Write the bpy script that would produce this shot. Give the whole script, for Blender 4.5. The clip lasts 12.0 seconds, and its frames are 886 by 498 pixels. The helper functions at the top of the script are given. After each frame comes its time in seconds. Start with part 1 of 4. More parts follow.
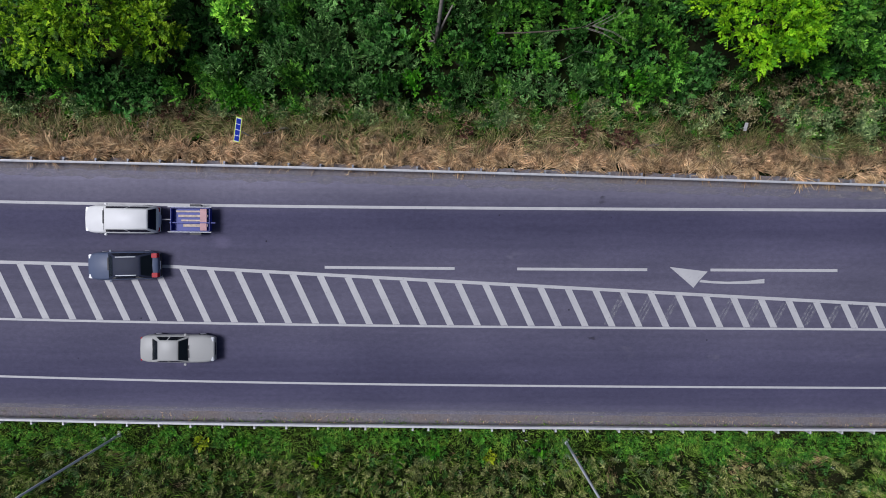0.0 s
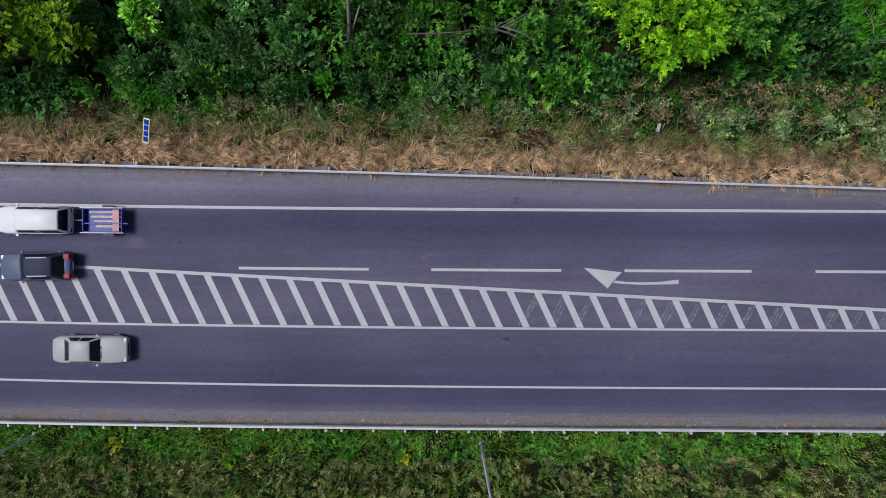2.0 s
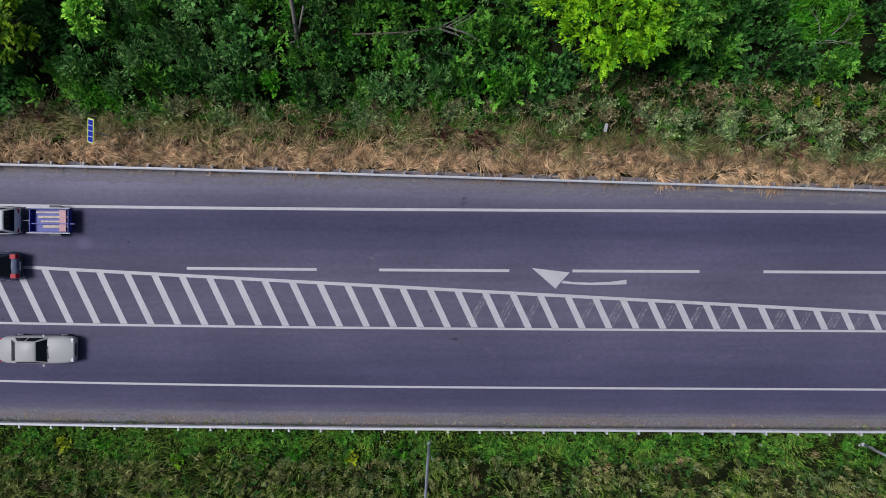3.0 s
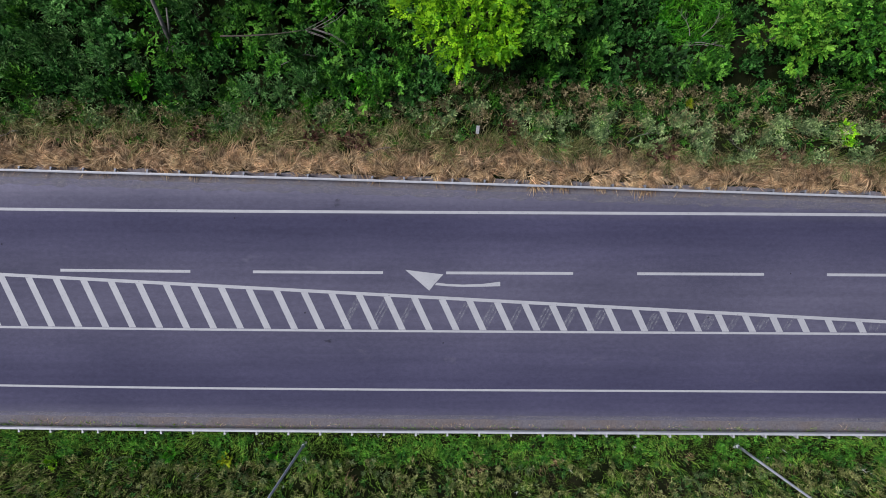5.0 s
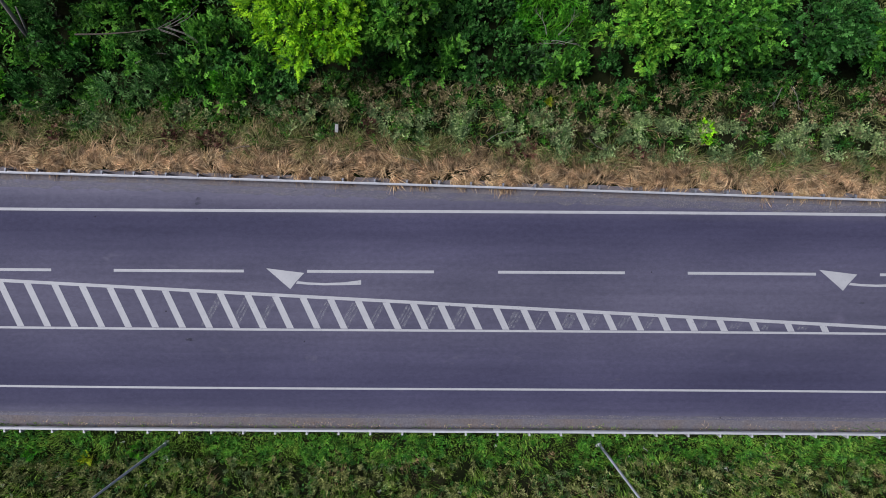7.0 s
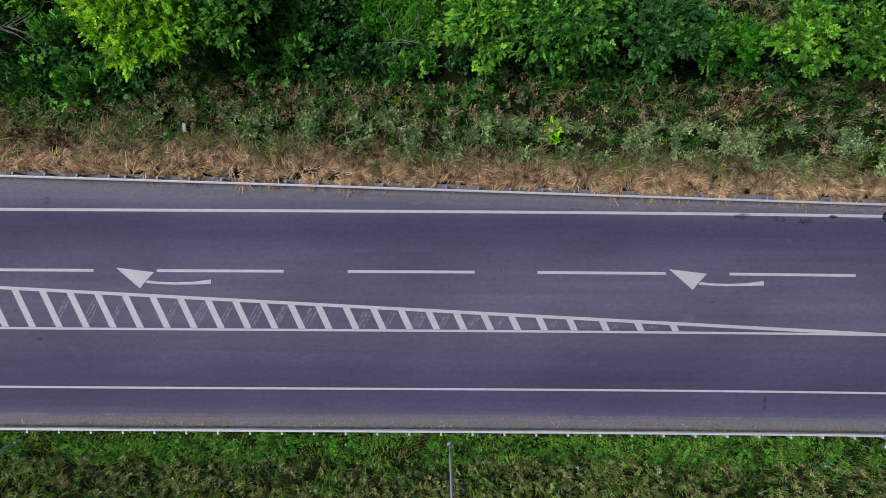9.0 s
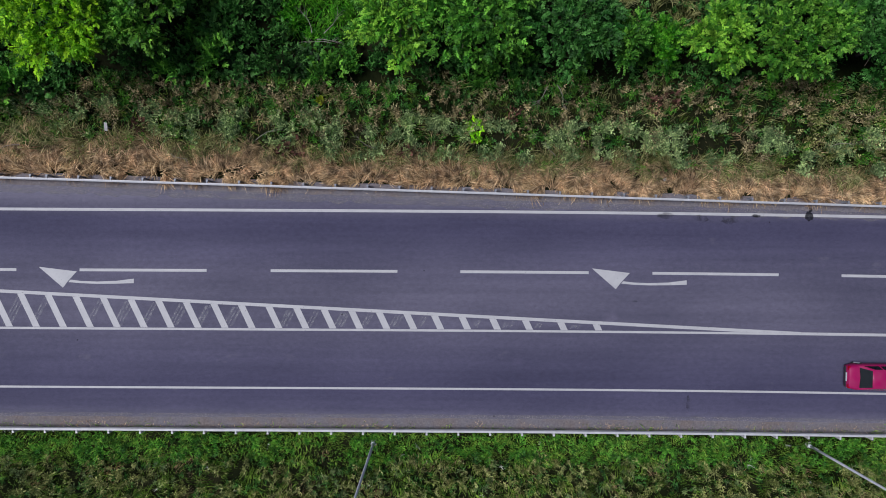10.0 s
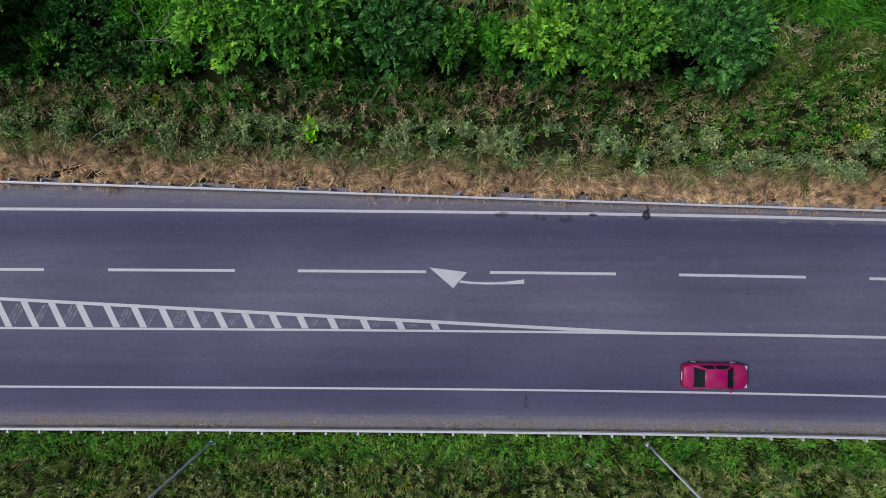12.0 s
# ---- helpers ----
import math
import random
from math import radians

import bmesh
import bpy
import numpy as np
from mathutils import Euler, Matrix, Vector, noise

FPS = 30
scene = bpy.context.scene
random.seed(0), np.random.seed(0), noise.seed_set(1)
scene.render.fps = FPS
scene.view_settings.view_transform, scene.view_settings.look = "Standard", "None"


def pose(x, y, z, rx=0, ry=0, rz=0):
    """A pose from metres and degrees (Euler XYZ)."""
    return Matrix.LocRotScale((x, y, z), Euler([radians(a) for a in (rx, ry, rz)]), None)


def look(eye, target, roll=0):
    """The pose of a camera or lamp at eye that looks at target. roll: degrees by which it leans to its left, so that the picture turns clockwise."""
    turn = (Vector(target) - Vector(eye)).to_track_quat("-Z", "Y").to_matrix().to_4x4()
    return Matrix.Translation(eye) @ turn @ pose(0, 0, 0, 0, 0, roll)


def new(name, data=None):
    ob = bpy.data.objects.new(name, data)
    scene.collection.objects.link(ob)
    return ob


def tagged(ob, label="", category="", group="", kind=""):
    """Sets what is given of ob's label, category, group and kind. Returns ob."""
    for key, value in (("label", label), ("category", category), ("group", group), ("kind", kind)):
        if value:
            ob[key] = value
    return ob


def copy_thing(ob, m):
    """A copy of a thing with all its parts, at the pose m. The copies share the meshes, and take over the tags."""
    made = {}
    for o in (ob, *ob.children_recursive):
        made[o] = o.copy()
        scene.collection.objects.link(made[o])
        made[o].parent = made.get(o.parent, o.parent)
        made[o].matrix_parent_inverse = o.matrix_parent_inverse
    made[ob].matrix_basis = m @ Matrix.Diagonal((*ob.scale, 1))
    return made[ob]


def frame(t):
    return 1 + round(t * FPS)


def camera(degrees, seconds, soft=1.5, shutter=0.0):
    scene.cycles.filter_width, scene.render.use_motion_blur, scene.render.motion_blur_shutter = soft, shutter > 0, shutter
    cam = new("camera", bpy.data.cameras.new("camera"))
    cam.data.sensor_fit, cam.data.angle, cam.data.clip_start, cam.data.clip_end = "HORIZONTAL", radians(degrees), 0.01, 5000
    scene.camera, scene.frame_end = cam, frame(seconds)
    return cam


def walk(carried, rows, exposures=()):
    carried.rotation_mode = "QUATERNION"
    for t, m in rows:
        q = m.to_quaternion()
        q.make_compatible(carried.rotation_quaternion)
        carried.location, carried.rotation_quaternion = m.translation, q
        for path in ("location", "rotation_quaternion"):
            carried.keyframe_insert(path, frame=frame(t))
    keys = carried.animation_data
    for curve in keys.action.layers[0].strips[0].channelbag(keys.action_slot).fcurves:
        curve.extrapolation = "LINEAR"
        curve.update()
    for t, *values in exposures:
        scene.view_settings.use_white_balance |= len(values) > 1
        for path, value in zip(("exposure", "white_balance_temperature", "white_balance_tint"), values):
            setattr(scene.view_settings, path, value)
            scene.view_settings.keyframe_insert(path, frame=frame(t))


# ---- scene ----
cam = camera(71.0, 12.0, soft=0.95)
HEIGHT, TILT = 38.557, -1.2
PATH = [
    (0.0, 0.000, 0.761),
    (0.5, 1.029, 0.754),
    (1.0, 2.353, 0.793),
    (1.5, 3.727, 0.801),
    (2.0, 5.339, 0.808),
    (2.5, 6.908, 0.804),
    (4.5, 14.353, 0.934),
    (5.0, 16.422, 0.940),
    (5.5, 18.394, 0.909),
    (6.0, 20.583, 0.889),
    (6.5, 22.713, 0.855),
    (7.0, 25.068, 0.845),
    (9.0, 34.408, 0.800),
    (9.5, 36.689, 0.795),
    (10.0, 39.201, 0.751),
    (10.5, 41.581, 0.750),
    (11.0, 44.170, 0.741),
    (11.5, 46.636, 0.717),
    (12.0, 49.302, 0.698),
]
EXPO, KELVIN, TINT = -0.08, 5800, 15
walk(cam, [(t, pose(x, y, HEIGHT, TILT, 0.0, 0.0)) for t, x, y in PATH], [(0.0, EXPO, KELVIN, TINT), (12.0, EXPO, KELVIN, TINT)])

# ---- light: a bright overcast day ----
world = bpy.data.worlds.new("sky")
scene.world = world
world.use_nodes = True
wn = world.node_tree
sky = wn.nodes.new("ShaderNodeTexSky")
sky.sky_type, sky.sun_disc = "NISHITA", False
sky.sun_elevation, sky.sun_rotation = radians(60), radians(-82)
sky.dust_density, sky.air_density = 4.0, 1.0
wn.links.new(sky.outputs[0], wn.nodes["Background"].inputs[0])
wn.nodes["Background"].inputs[1].default_value = 0.047
sun = new("sun", bpy.data.lights.new("sun", "SUN"))
sun.data.energy, sun.data.angle, sun.data.color = 2.8, radians(20), (1.0, 0.97, 0.93)
sun.matrix_world = look((-15, 2, 27), (0, 0, 0))

# ---- materials ----
class Mat:
    """A node material with short ways to add nodes."""

    def __init__(self, name, rough=0.8, metal=0.0, spec=0.5):
        self.m = bpy.data.materials.new(name)
        self.m.use_nodes = True
        self.t = self.m.node_tree
        self.b = self.t.nodes["Principled BSDF"]
        self.b.inputs["Roughness"].default_value = rough
        self.b.inputs["Metallic"].default_value = metal
        self.b.inputs["Specular IOR Level"].default_value = spec

    def n(self, kind, **values):
        node = self.t.nodes.new("ShaderNode" + kind)
        for k, v in values.items():
            node.inputs[k].default_value = v
        return node

    def l(self, a, b):
        self.t.links.new(a, b)

    def pos(self, scale=(1, 1, 1)):
        g, m = self.n("NewGeometry"), self.n("Mapping")
        m.inputs["Scale"].default_value = scale
        self.l(g.outputs["Position"], m.inputs["Vector"])
        return m.outputs[0]

    def noise(self, scale, detail=4.0, stretch=(1, 1, 1), rough=0.55):
        x = self.n("TexNoise", Scale=scale, Detail=detail, Roughness=rough)
        self.l(self.pos(stretch), x.inputs["Vector"])
        return x.outputs["Fac"]

    def ramp(self, fac, stops):
        r = self.n("ValToRGB")
        e = r.color_ramp.elements
        while len(e) < len(stops):
            e.new(0.5)
        for el, (p, c) in zip(e, stops):
            el.position, el.color = p, (*c, 1) if len(c) == 3 else c
        self.l(fac, r.inputs[0])
        return r.outputs[0]

    def mix(self, fac, a, b, kind="MIX"):
        x = self.n("MixRGB")
        x.blend_type = kind
        for v, s in ((fac, 0), (a, 1), (b, 2)):
            if isinstance(v, (int, float)):
                x.inputs[s].default_value = v
            elif isinstance(v, tuple):
                x.inputs[s].default_value = (*v, 1)
            else:
                self.l(v, x.inputs[s])
        return x.outputs[0]

    def calc(self, op, a, b):
        x = self.n("Math")
        x.operation = op
        for v, s in ((a, 0), (b, 1)):
            if isinstance(v, (int, float)):
                x.inputs[s].default_value = v
            else:
                self.l(v, x.inputs[s])
        return x.outputs[0]

    def base(self, col):
        if isinstance(col, tuple):
            self.b.inputs["Base Color"].default_value = (*col, 1)
        else:
            self.l(col, self.b.inputs["Base Color"])
        return self

    def bump(self, fac, strength=0.3, dist=0.02):
        x = self.n("Bump", Strength=strength, Distance=dist)
        self.l(fac, x.inputs["Height"])
        self.l(x.outputs[0], self.b.inputs["Normal"])
        return self

    def cut(self, fac):
        """Lets what lies below show where fac is 0."""
        self.l(fac, self.b.inputs["Alpha"])
        return self


def leaf_material(name, dark, mid, light, rough=0.55, patch=0.35, through_light=0.11, bright=1.0, spec=0.2, mottle=(1.1, 0.55, 1.35)):
    """Leaves whose tone differs from sprig to sprig and plant to plant, with light shining through."""
    dark, mid, light = [tuple(min(1.0, c * f) for c in col) for col, f in ((dark, 0.62 * bright), (mid, 0.78 * bright), (light, 0.92 * bright))]
    a = Mat(name, rough, spec=spec)
    g = a.n("NewGeometry")
    col = a.ramp(g.outputs["Random Per Island"], [(0.05, dark), (0.45, mid), (0.85, light), (1.0, tuple(min(1, c * 1.3) for c in light))])
    wide = a.noise(patch, 3.0)
    col = a.mix(a.calc("MULTIPLY", a.calc("SUBTRACT", wide, 0.35), 0.9), col, mid, "MIX")
    size, low, high = mottle
    plant = a.ramp(a.noise(size, 2.0, rough=0.6), [(0.32, (low, low * 1.02, low * 1.08)), (0.50, (1.0, 1.0, 1.0)), (0.68, (high, high * 0.98, high * 0.93))])
    col = a.mix(1.0, col, plant, "MULTIPLY")
    info = a.n("ObjectInfo")
    hsv = a.n("HueSaturation")
    mr = a.n("MapRange")
    mr.inputs["To Min"].default_value, mr.inputs["To Max"].default_value = 0.78, 1.25
    a.l(info.outputs["Random"], mr.inputs["Value"])
    a.l(mr.outputs[0], hsv.inputs["Value"])
    hue = a.n("MapRange")
    hue.inputs["To Min"].default_value, hue.inputs["To Max"].default_value = 0.478, 0.515
    a.l(a.noise(0.9, 2.0), hue.inputs["Value"])
    a.l(hue.outputs[0], hsv.inputs["Hue"])
    a.l(col, hsv.inputs["Color"])
    a.base(hsv.outputs[0])
    tr, ms = a.n("BsdfTranslucent"), a.n("MixShader")
    a.l(hsv.outputs[0], tr.inputs["Color"])
    ms.inputs[0].default_value = through_light
    a.l(a.b.outputs[0], ms.inputs[1])
    a.l(tr.outputs[0], ms.inputs[2])
    a.l(ms.outputs[0], a.t.nodes["Material Output"].inputs["Surface"])
    return a.m


def asphalt_material():
    a = Mat("asphalt", 0.86, spec=0.35)
    g, sep = a.n("NewGeometry"), a.n("SeparateXYZ")
    a.l(g.outputs["Position"], sep.inputs[0])
    across = a.calc("ADD", sep.outputs[1], a.calc("MULTIPLY", sep.outputs[0], 0.0101))
    wob = a.calc("MULTIPLY", a.calc("SUBTRACT", a.noise(0.25, 3.0, (0.25, 1, 1)), 0.5), 0.5)
    m = a.n("MapRange")
    m.inputs["From Min"].default_value, m.inputs["From Max"].default_value = -11.0, 5.5
    a.l(a.calc("ADD", across, wob), m.inputs["Value"])

    def at(y, v):
        blue = 1.74 - 0.34 * min(1.0, max(0.0, (v - 0.064) / 0.034)) - 0.12 * min(1.0, max(0.0, (v - 0.1) / 0.05))
        return ((y + 11.0) / 16.5, (v, v * 0.97, v * blue))
    # dust on the outer shoulders, polished darker wheel paths in the lanes
    lane = a.ramp(m.outputs[0], [at(-10.45, 0.21), at(-10.15, 0.120), at(-9.6, 0.076), at(-8.6, 0.065), at(-7.9, 0.062), at(-6.7, 0.076), at(-5.4, 0.088), at(-4.2, 0.104),
                                 at(-2.4, 0.103), at(-0.9, 0.092), at(0.3, 0.079), at(1.3, 0.060), at(2.1, 0.063), at(2.8, 0.105), at(3.5, 0.14), at(4.7, 0.21)])
    streak = a.ramp(a.noise(1.1, 5.0, (0.05, 1.6, 1)), [(0.3, (0.88, 0.88, 0.89)), (0.7, (1.10, 1.09, 1.08))])
    fine = a.ramp(a.noise(4.5, 5.0, (0.6, 1, 1), 0.75), [(0.30, (0.84, 0.84, 0.85)), (0.70, (1.17, 1.16, 1.15))])
    blotch = a.ramp(a.noise(0.16, 5.0, (0.45, 1, 1)), [(0.32, (0.80, 0.80, 0.83)), (0.66, (1.18, 1.16, 1.13))])
    grain = a.ramp(a.noise(26.0, 3.0), [(0.3, (0.84, 0.84, 0.85)), (0.72, (1.16, 1.15, 1.15))])
    stone = a.n("TexVoronoi", Scale=9.0)
    a.l(a.pos(), stone.inputs["Vector"])
    speck = a.ramp(stone.outputs["Distance"], [(0.0, (1.9, 1.85, 1.8)), (0.05, (1.0, 1.0, 1.0))])
    col = a.mix(1.0, lane, streak, "MULTIPLY")
    for other in (fine, blotch, grain, speck):
        col = a.mix(1.0, col, other, "MULTIPLY")
    pale = a.ramp(a.noise(0.55, 6.0, (0.6, 1, 1), 0.7), [(0.63, (0, 0, 0)), (0.75, (1, 1, 1))])
    col = a.mix(a.calc("MULTIPLY", pale, 0.30), col, (0.2, 0.19, 0.21))
    spot = a.n("TexVoronoi", Scale=0.55)
    a.l(a.pos(), spot.inputs["Vector"])
    col = a.mix(1.0, col, a.ramp(spot.outputs["Distance"], [(0.0, (0.25, 0.25, 0.25)), (0.022, (0.3, 0.3, 0.3)), (0.035, (1, 1, 1))]), "MULTIPLY")
    ring = a.n("TexVoronoi", Scale=0.13)
    a.l(a.pos((1, 1.3, 1)), ring.inputs["Vector"])
    col = a.mix(1.0, col, a.ramp(ring.outputs["Distance"], [(0.0, (1.5, 1.45, 1.42)), (0.05, (1.25, 1.22, 1.2)), (0.09, (1, 1, 1))]), "MULTIPLY")
    a.base(col)
    return a.bump(a.noise(60.0, 2.0), 0.35, 0.01).m


def paint_material(name, worn=0.36, tone=0.50):
    a = Mat(name, 0.6, spec=0.4)
    col = a.ramp(a.noise(1.3, 6.0), [(0.3, (tone * 0.86, tone * 0.85, tone * 0.86)), (0.7, (tone, tone * 0.99, tone * 0.98))])
    wear = a.ramp(a.noise(7.0, 8.0, rough=0.75), [(worn - 0.05, (0.0, 0.0, 0.0)), (worn + 0.03, (1, 1, 1))])
    return a.base(col).cut(wear).bump(a.noise(45.0, 2.0), 0.25, 0.004).m


def soil_material():
    a = Mat("soil", 1.0, spec=0.04)
    # near black: the shade in the gaps between plants is put into this colour
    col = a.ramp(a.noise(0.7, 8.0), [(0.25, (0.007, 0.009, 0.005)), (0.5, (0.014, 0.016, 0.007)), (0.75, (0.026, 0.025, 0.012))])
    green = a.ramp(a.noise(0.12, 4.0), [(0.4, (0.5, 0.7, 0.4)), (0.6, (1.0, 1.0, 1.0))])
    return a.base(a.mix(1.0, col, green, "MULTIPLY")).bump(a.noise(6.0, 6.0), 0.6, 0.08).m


def gravel_material():
    a = Mat("gravel", 0.95, spec=0.2)
    col = a.ramp(a.noise(9.0, 8.0, rough=0.7), [(0.25, (0.11, 0.107, 0.115)), (0.55, (0.21, 0.20, 0.20)), (0.8, (0.34, 0.32, 0.31))])
    warm = a.ramp(a.noise(0.8, 4.0), [(0.4, (0.90, 0.88, 0.94)), (0.65, (0.95, 0.84, 0.78))])
    return a.base(a.mix(1.0, col, warm, "MULTIPLY")).bump(a.noise(30.0, 4.0), 0.8, 0.03).m


def plain(name, col, rough=0.5, metal=0.0, vary=0.12, scale=2.5):
    a = Mat(name, rough, metal)
    lo, hi = tuple(c * (1 - vary) for c in col), tuple(min(1, c * (1 + vary)) for c in col)
    return a.base(a.ramp(a.noise(scale, 6.0), [(0.3, lo), (0.7, hi)])).m


def car_paint(name, col, coat=0.15):
    a = Mat(name, 0.5, spec=0.22)
    a.b.inputs["Coat Weight"].default_value, a.b.inputs["Coat Roughness"].default_value = coat, 0.3
    dust = a.ramp(a.noise(1.5, 5.0), [(0.4, (0, 0, 0)), (0.8, (0.10, 0.10, 0.10))])
    return a.base(a.mix(dust, col, (0.3, 0.28, 0.26))).m


ASPHALT, SOIL, GRAVEL = asphalt_material(), soil_material(), gravel_material()
PAINT = paint_material("road_paint")
SCUFF = Mat("scuffed_paint", 0.7, spec=0.3)
SCUFF.base((0.40, 0.40, 0.42)).cut(SCUFF.ramp(SCUFF.noise(4.0, 8.0, rough=0.7), [(0.40, (0.0, 0.0, 0.0)), (0.72, (0.65, 0.65, 0.65))]))
STEEL = plain("galvanised_steel", (0.56, 0.56, 0.56), 0.55, 0.1)
DULLSTEEL = plain("dull_steel", (0.27, 0.28, 0.31), 0.6, 0.2)
POLE = plain("pole_steel", (0.74, 0.75, 0.80), 0.5, 0.1)
BARK = plain("bark", (0.10, 0.08, 0.06), 0.9, 0.0, 0.5, 8.0)
DEADWOOD = plain("dead_wood", (0.26, 0.23, 0.20), 0.9, 0.0, 0.35, 6.0)
RUBBER, TRIM = plain("rubber", (0.02, 0.02, 0.022), 0.8), plain("black_trim", (0.03, 0.03, 0.035), 0.6)
GLASS = Mat("tinted_glass", 0.10, spec=0.3).base((0.02, 0.028, 0.035)).m
RIM = plain("rim_alloy", (0.72, 0.72, 0.74), 0.4, 0.2)
WHITE_LAMP = Mat("lamp_lens", 0.3).base((0.5, 0.52, 0.55)).m
RED_LAMP = Mat("rear_lamp_lens", 0.45, spec=0.2).base((0.38, 0.002, 0.012)).m
YELLOW = plain("yellow_green_film", (0.62, 0.78, 0.06), 0.5)
CELL = Mat("blue_cell", 0.18, spec=0.6).base((0.012, 0.03, 0.32)).m
CONCRETE = plain("concrete", (0.42, 0.41, 0.40), 0.9, 0.0, 0.25, 8.0)


# ---- mesh helpers ----
def link(name, data, mat, parent=None, label=""):
    ob = new(name, data)
    for m in mat if isinstance(mat, (list, tuple)) else [mat]:
        data.materials.append(m.m if isinstance(m, Mat) else m)
    if parent is not None:
        ob.parent = parent
    return tagged(ob, label)


def part(name, bm, mat, parent=None, label="", smooth=False):
    """A bmesh as one mesh object under a thing or a part."""
    data = bpy.data.meshes.new(name)
    bm.to_mesh(data)
    bm.free()
    if smooth:
        data.polygons.foreach_set("use_smooth", [True] * len(data.polygons))
    return link(name, data, mat, parent, label)


def strips(name, v):
    """A mesh of loose ribbons from an array (n, k, 2, 3): k cross rows of two points."""
    n, k = v.shape[:2]
    data = bpy.data.meshes.new(name)
    data.vertices.add(2 * k * n)
    data.vertices.foreach_set("co", np.ascontiguousarray(v, dtype=np.float32).ravel())
    one = np.array([(2 * i, 2 * i + 1, 2 * i + 3, 2 * i + 2) for i in range(k - 1)], dtype=np.int32)
    idx = (one[None] + (np.arange(n, dtype=np.int32) * 2 * k)[:, None, None]).reshape(-1)
    data.loops.add(len(idx))
    data.loops.foreach_set("vertex_index", idx)
    data.polygons.add(len(idx) // 4)
    data.polygons.foreach_set("loop_start", np.arange(0, len(idx), 4, dtype=np.int32))
    data.update(calc_edges=True)
    return data


def box(bm, x0, x1, y0, y1, z0, z1, bevel=0.0):
    r = bmesh.ops.create_cube(bm, size=1.0)
    bmesh.ops.scale(bm, vec=(x1 - x0, y1 - y0, z1 - z0), verts=r["verts"])
    bmesh.ops.translate(bm, vec=((x0 + x1) / 2, (y0 + y1) / 2, (z0 + z1) / 2), verts=r["verts"])
    if bevel:
        edges = list({e for v in r["verts"] for e in v.link_edges})
        bmesh.ops.bevel(bm, geom=edges, offset=bevel, segments=2, affect="EDGES")
    return bm


def tube(bm, points, radii, sides=8):
    """A tapered round tube along points."""
    rings = []
    for i, p in enumerate(points):
        a, b = Vector(points[max(0, i - 1)]), Vector(points[min(len(points) - 1, i + 1)])
        q = (b - a).to_track_quat("Z", "Y")
        rings.append([bm.verts.new(Vector(p) + q @ Vector((radii[i] * math.cos(t), radii[i] * math.sin(t), 0)))
                      for t in [2 * math.pi * k / sides for k in range(sides)]])
    for r0, r1 in zip(rings, rings[1:]):
        for k in range(sides):
            bm.faces.new((r0[k], r0[(k + 1) % sides], r1[(k + 1) % sides], r1[k]))
    bm.faces.new(rings[-1])
    bm.faces.new(rings[0][::-1])
    return bm


def slab(bm, pts, z0, z1):
    """An upright prism over a flat outline."""
    lo, hi = [bm.verts.new((x, y, z0)) for x, y in pts], [bm.verts.new((x, y, z1)) for x, y in pts]
    bm.faces.new(hi)
    for k in range(len(pts)):
        j = (k + 1) % len(pts)
        bm.faces.new((lo[k], lo[j], hi[j], hi[k]))
    bmesh.ops.recalc_face_normals(bm, faces=bm.faces)
    return bm


# ---- the plan: lines along the road, as y over x ----
def bend(x, a, b, c, d):
    u = max(-60.0, min(60.0, x - 25.0))
    return a + b * u + c * u * u + d * u ** 3 + (x - 25.0 - u) * -0.011


def edge_north(x): return bend(x, 2.364, -0.00498, -3.1e-5, -2.4e-6)
def edge_south(x): return bend(x, -8.706, -0.00468, 1.4e-5, -3.0e-6)
def island_south(x): return bend(x, -5.045, -0.00581, 7e-6, -2.2e-6)
def lane_line(x): return bend(x, -1.387, -0.00439, -1.5e-5, -2.3e-6)
def rail_north(x): return bend(x, 3.933, -0.0323, -4.4e-5, 7e-7)
def rail_south(x): return bend(x, -11.166, -0.00584, 7e-6, -2.3e-6)


def island_north(x):
    if x < -17.0:
        return -1.13 - 0.026 * (x + 17.0)
    y = -1.13 - 0.0535 * (x + 17.0)
    return max(y, island_south(x))


def ground_z(x, y):
    """The ground falls away gently from the road on both sides."""
    n, s = y - rail_north(x), rail_south(x) - y
    z = -0.07
    if n > 0:
        z -= 0.35 * min(1.0, n / 7.0)
    if s > 0:
        z -= 0.75 * min(1.0, s / 6.0) ** 1.3
    if n > 0.3 or s > 0.3:
        z += 0.10 * min(1.0, max(n, s)) * noise.noise((x * 0.5, y * 0.5, 0.0))
    return z


def ground():
    def axis(lo, hi, step):
        near = list(np.arange(lo, hi + 0.01, step))
        out, far = 3.0, []
        while out < 2600:
            far.append(out)
            out *= 1.9
        return [lo - d for d in reversed(far)] + near + [hi + d for d in far]
    xs, ys = axis(-40, 95, 0.75), axis(-22, 28, 0.5)
    verts = [(x, y, ground_z(x, y)) for y in ys for x in xs]
    w = len(xs)
    faces = [(j * w + i, j * w + i + 1, (j + 1) * w + i + 1, (j + 1) * w + i) for j in range(len(ys) - 1) for i in range(w - 1)]
    data = bpy.data.meshes.new("ground")
    data.from_pydata(verts, [], faces)
    tagged(link("ground", data, SOIL), "weedy soil verge and fields, coloured near black for shade between plants", "ground", kind="structure")


